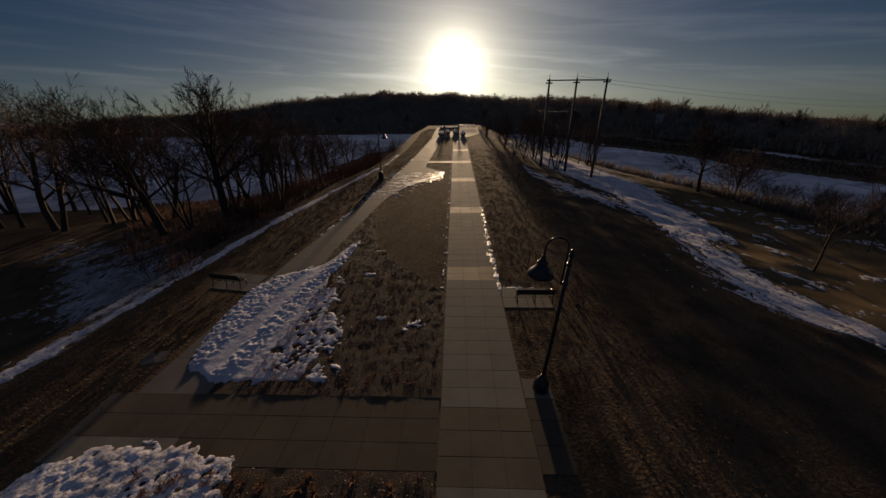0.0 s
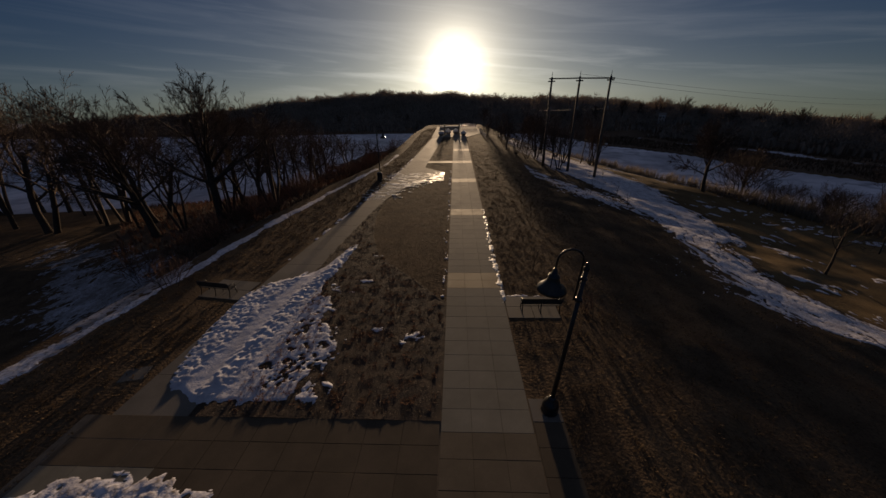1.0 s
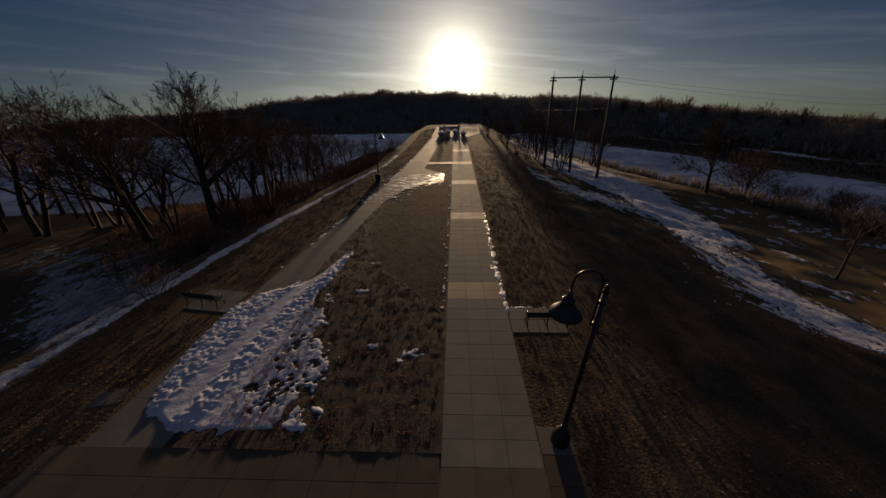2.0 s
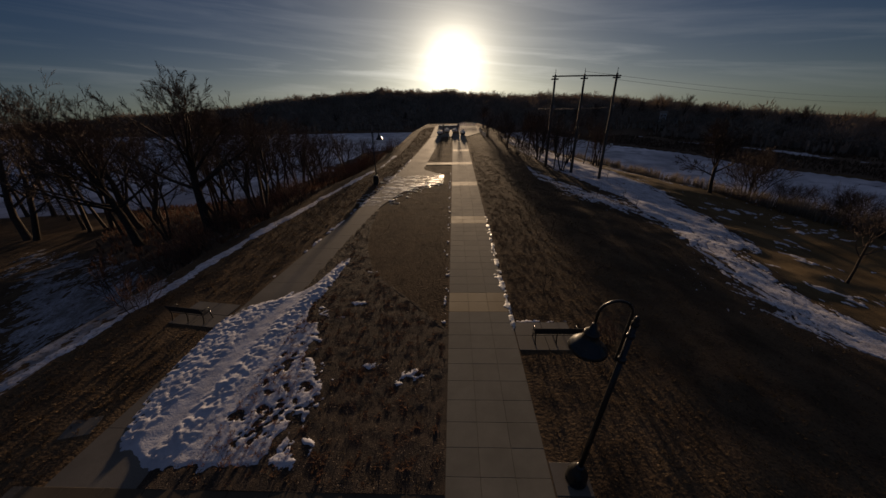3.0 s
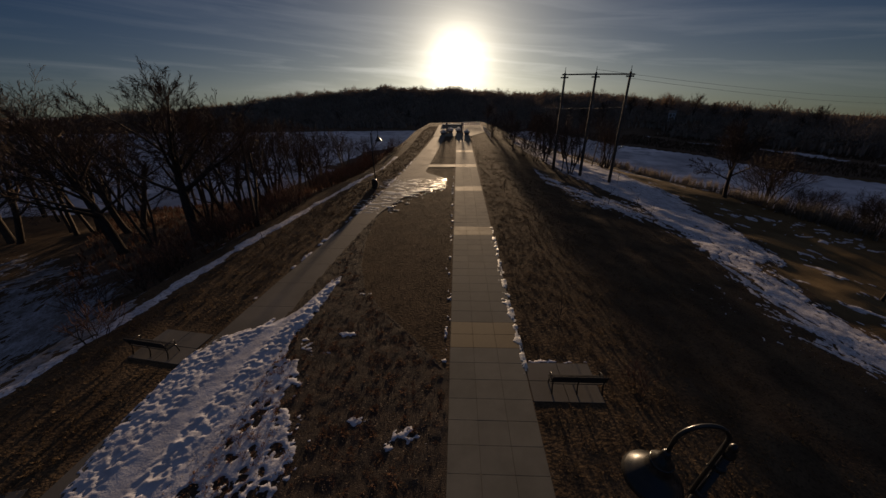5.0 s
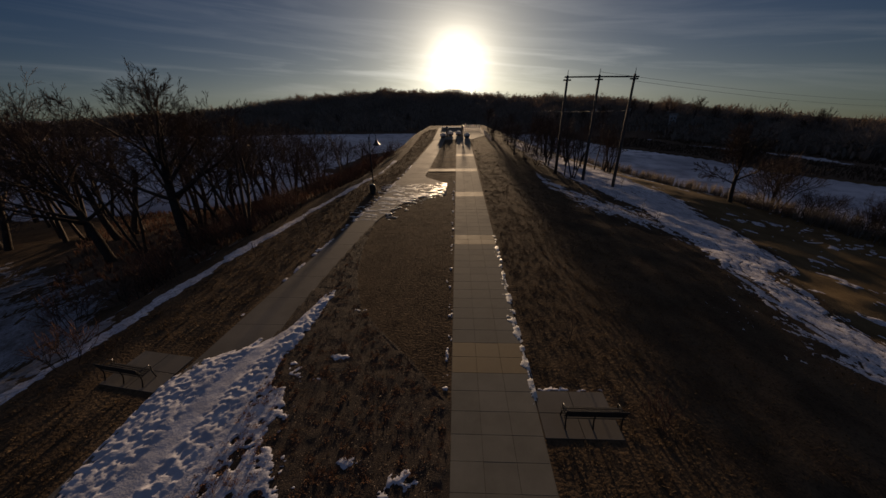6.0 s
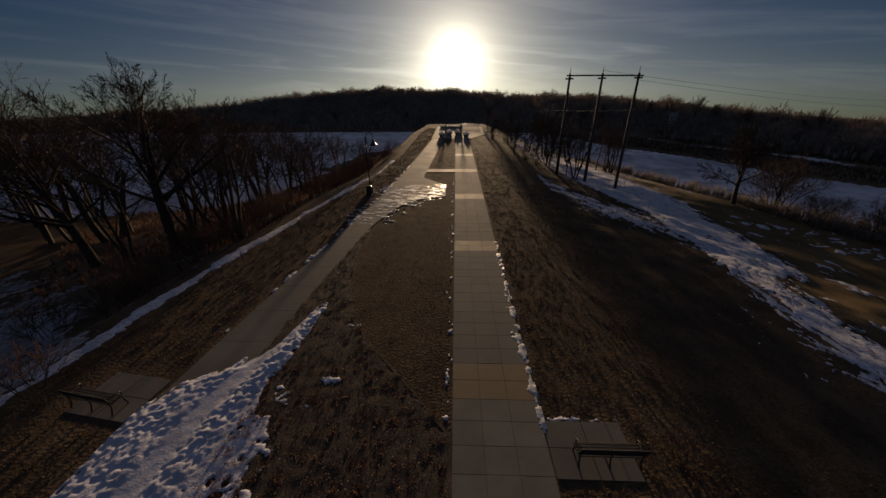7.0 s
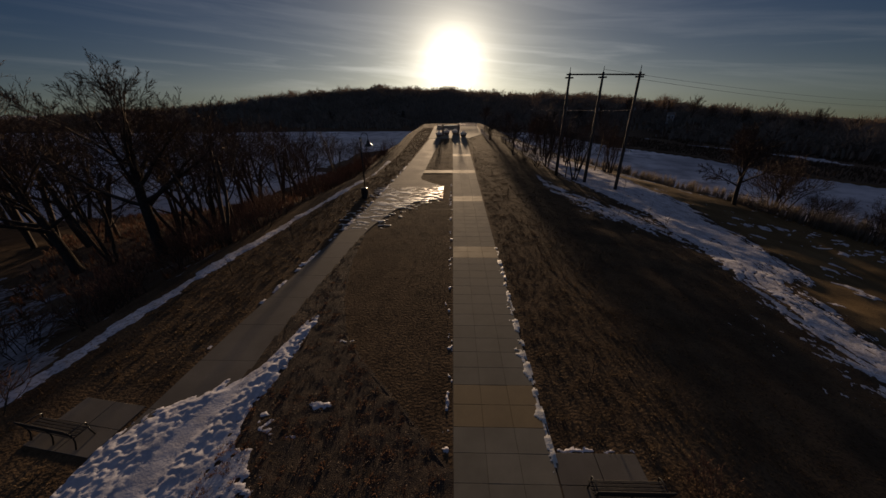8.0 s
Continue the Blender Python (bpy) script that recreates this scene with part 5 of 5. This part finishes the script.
railing(2.0, 6.8, 113, 9, "row of white posts with a low rail above the lake")
side_rail = thing("railing", "white side railing along the terrace edge", "railing", at=(0, 0, 0.02))
for i in range(9):
    y = 85 + 1.9 * i
    x = 7.75 - 0.03 * (y - 84)
    part("post", boxed(x - 0.06, x + 0.06, y - 0.06, y + 0.06, -0.6, 1.05, bevel=0.015), M_WHITE, side_rail)
for z in (0.5, 0.98):
    vs, fs = tube([(7.72, 85, z), (7.27, 100.2, z)], [0.045, 0.045], 6)
    sub("rail", mesh_of("rail", vs, fs, M_WHITE), side_rail)
wall = thing("low_wall", "low terrace wall capped with snow", "wall", at=(-1.6, 113.2, 0.04))
part("wall_body", boxed(-3.0, 3.0, -0.2, 0.2, 0, 0.3, bevel=0.03), M_STONE, wall)
part("snow_cap", boxed(-3.0, 3.0, -0.24, 0.24, 0.3, 0.62, bevel=0.07), M_HEAP, wall, "rounded cap of snow")

# ---- a pale house among the far trees ----
house = thing("house", "small pale house half hidden in the far woods", "house", at=(94, 166, lie1(94, 166) + 0.9), turn=-28)
house.scale = (0.6, 0.6, 0.6)
part("wall", boxed(-2.2, 2.2, -1.8, 1.8, -0.5, 5.6), M_PLAST, house)
bm = bmesh.new()
vsr = [bm.verts.new(p) for p in ((-2.5, -2.2, 5.6), (2.5, -2.2, 5.6), (2.5, 2.2, 5.6), (-2.5, 2.2, 5.6), (-2.5, 0, 7.2), (2.5, 0, 7.2))]
for f in ((0, 1, 5, 4), (2, 3, 4, 5), (0, 4, 3), (1, 2, 5), (3, 2, 1, 0)):
    bm.faces.new([vsr[i] for i in f])
part("roof", bm, M_STONE, house)
for x in (-1.1, 1.1):
    part("window", boxed(x - 0.4, x + 0.4, -1.86, -1.78, 3.4, 4.7), M_SLAT, house)


# ---- slabs, the pieces of the paving ----
def slab_mesh(name, w, l, mat, t=0.06):
    bm = boxed(0.004, w - 0.004, 0.004, l - 0.004, -t, 0, bevel=0.006)
    me = bpy.data.meshes.new(name)
    bm.to_mesh(me)
    bm.free()
    me.materials.append(mat)
    return me


rs = random.Random(2)
CW = W / 3
SLAB, SLAB_T = slab_mesh("slab", CW, L, M_CONC), slab_mesh("slab_tinted", CW, L, M_TINT)
SLAB_X = slab_mesh("slab_crossing", CW, L - 0.005, M_WARM)


def lay(me, x, y, parent, dz=0.0):
    sub("slab", me, parent, at=pose(x, y, 0.028 + rs.uniform(-0.001, 0.001) + dz, rs.uniform(-0.04, 0.04), rs.uniform(-0.04, 0.04), 0))


y = 15.5 - 28 * L
while y < 96:
    mid_y = y + L / 2
    tinted = any(b <= mid_y < b + 2 * L for b in BANDS)
    crossing = 4.25 < mid_y < 6.9
    for c in range(3):
        if -10 < y < 80:
            lay(SLAB_X if crossing else SLAB_T if tinted else SLAB, c * CW, y, walk_bed)
    y += L
tagged(new("pavement_far", ribbon("pavement_far", [80.32, 88], lambda y: 0, lambda y: W, 0.028, M_CONC)), "far end of the concrete promenade", "pavement", kind="structure")
cw = 12.2 / 10
CROSS = slab_mesh("slab_cross", cw, L - 0.005, M_CROSS)
PALE = slab_mesh("slab_side_path", cw, L - 0.005, M_CONC)
for r in range(3):
    for c in range(10):
        x = -12.25 + c * cw
        lay(PALE if r == 0 and x < -9.2 else CROSS, x, 4.22 + r * L, cross_bed)
PAD = slab_mesh("pad_slab", 1.28, 0.96, M_ASPH)
for name, px, py, nx, ny, turn, lab in (("pavement_bench", 3.1, 12.75, 2, 2, 0, "small concrete pad under the bench"), ("pavement_bench_side", -14.0, 14.55, 2, 2, -8, "small concrete pad under the bench by the side path")):
    ob = tagged(new(name, mesh_of(name, [(0, 0, 0.01), (2.58, 0, 0.01), (2.58, 1.94, 0.01), (0, 1.94, 0.01), (0, 0, -0.1), (2.58, 0, -0.1), (2.58, 1.94, -0.1), (0, 1.94, -0.1)], [(0, 1, 2, 3), (0, 4, 5, 1), (1, 5, 6, 2), (2, 6, 7, 3), (3, 7, 4, 0)], M_JOINT)), lab, "pavement", kind="structure")
    ob.matrix_basis = pose(px, py, -0.022, 0, 0, turn)
    for i in range(nx):
        for j in range(ny):
            sub("slab", PAD, ob, at=pose(i * 1.29, j * 0.97, 0.03))
pad = tagged(new("pavement_lamp", mesh_of("pavement_lamp", [(3.09, 4.22, 0.004), (4.14, 4.22, 0.004), (4.14, 7.9, 0.004), (3.09, 7.9, 0.004), (3.09, 4.22, -0.1), (4.14, 4.22, -0.1), (4.14, 7.9, -0.1), (3.09, 7.9, -0.1)],
                                         [(0, 1, 2, 3), (0, 4, 5, 1), (1, 5, 6, 2), (2, 6, 7, 3), (3, 7, 4, 0)], M_JOINT)), "end of the crossing path with the pad under the lamp", "pavement", kind="structure")
END, LAMP_PAD = slab_mesh("slab_end", 1.03, L - 0.005, M_CROSS), slab_mesh("lamp_slab", 1.03, 0.94, M_ASPH)
for r in range(3):
    lay(END, 3.10, 4.22 + r * L, pad)
lay(LAMP_PAD, 3.10, 6.94, pad)
pad2 = tagged(new("pavement_step", slab_mesh("pavement_step", 0.94, 0.75, M_ASPH, 0.1)), "single concrete slab beside the side path", "pavement", kind="structure")
pad2.matrix_basis = pose(-12.9, 8.35, -0.004, 0, 0, 14)
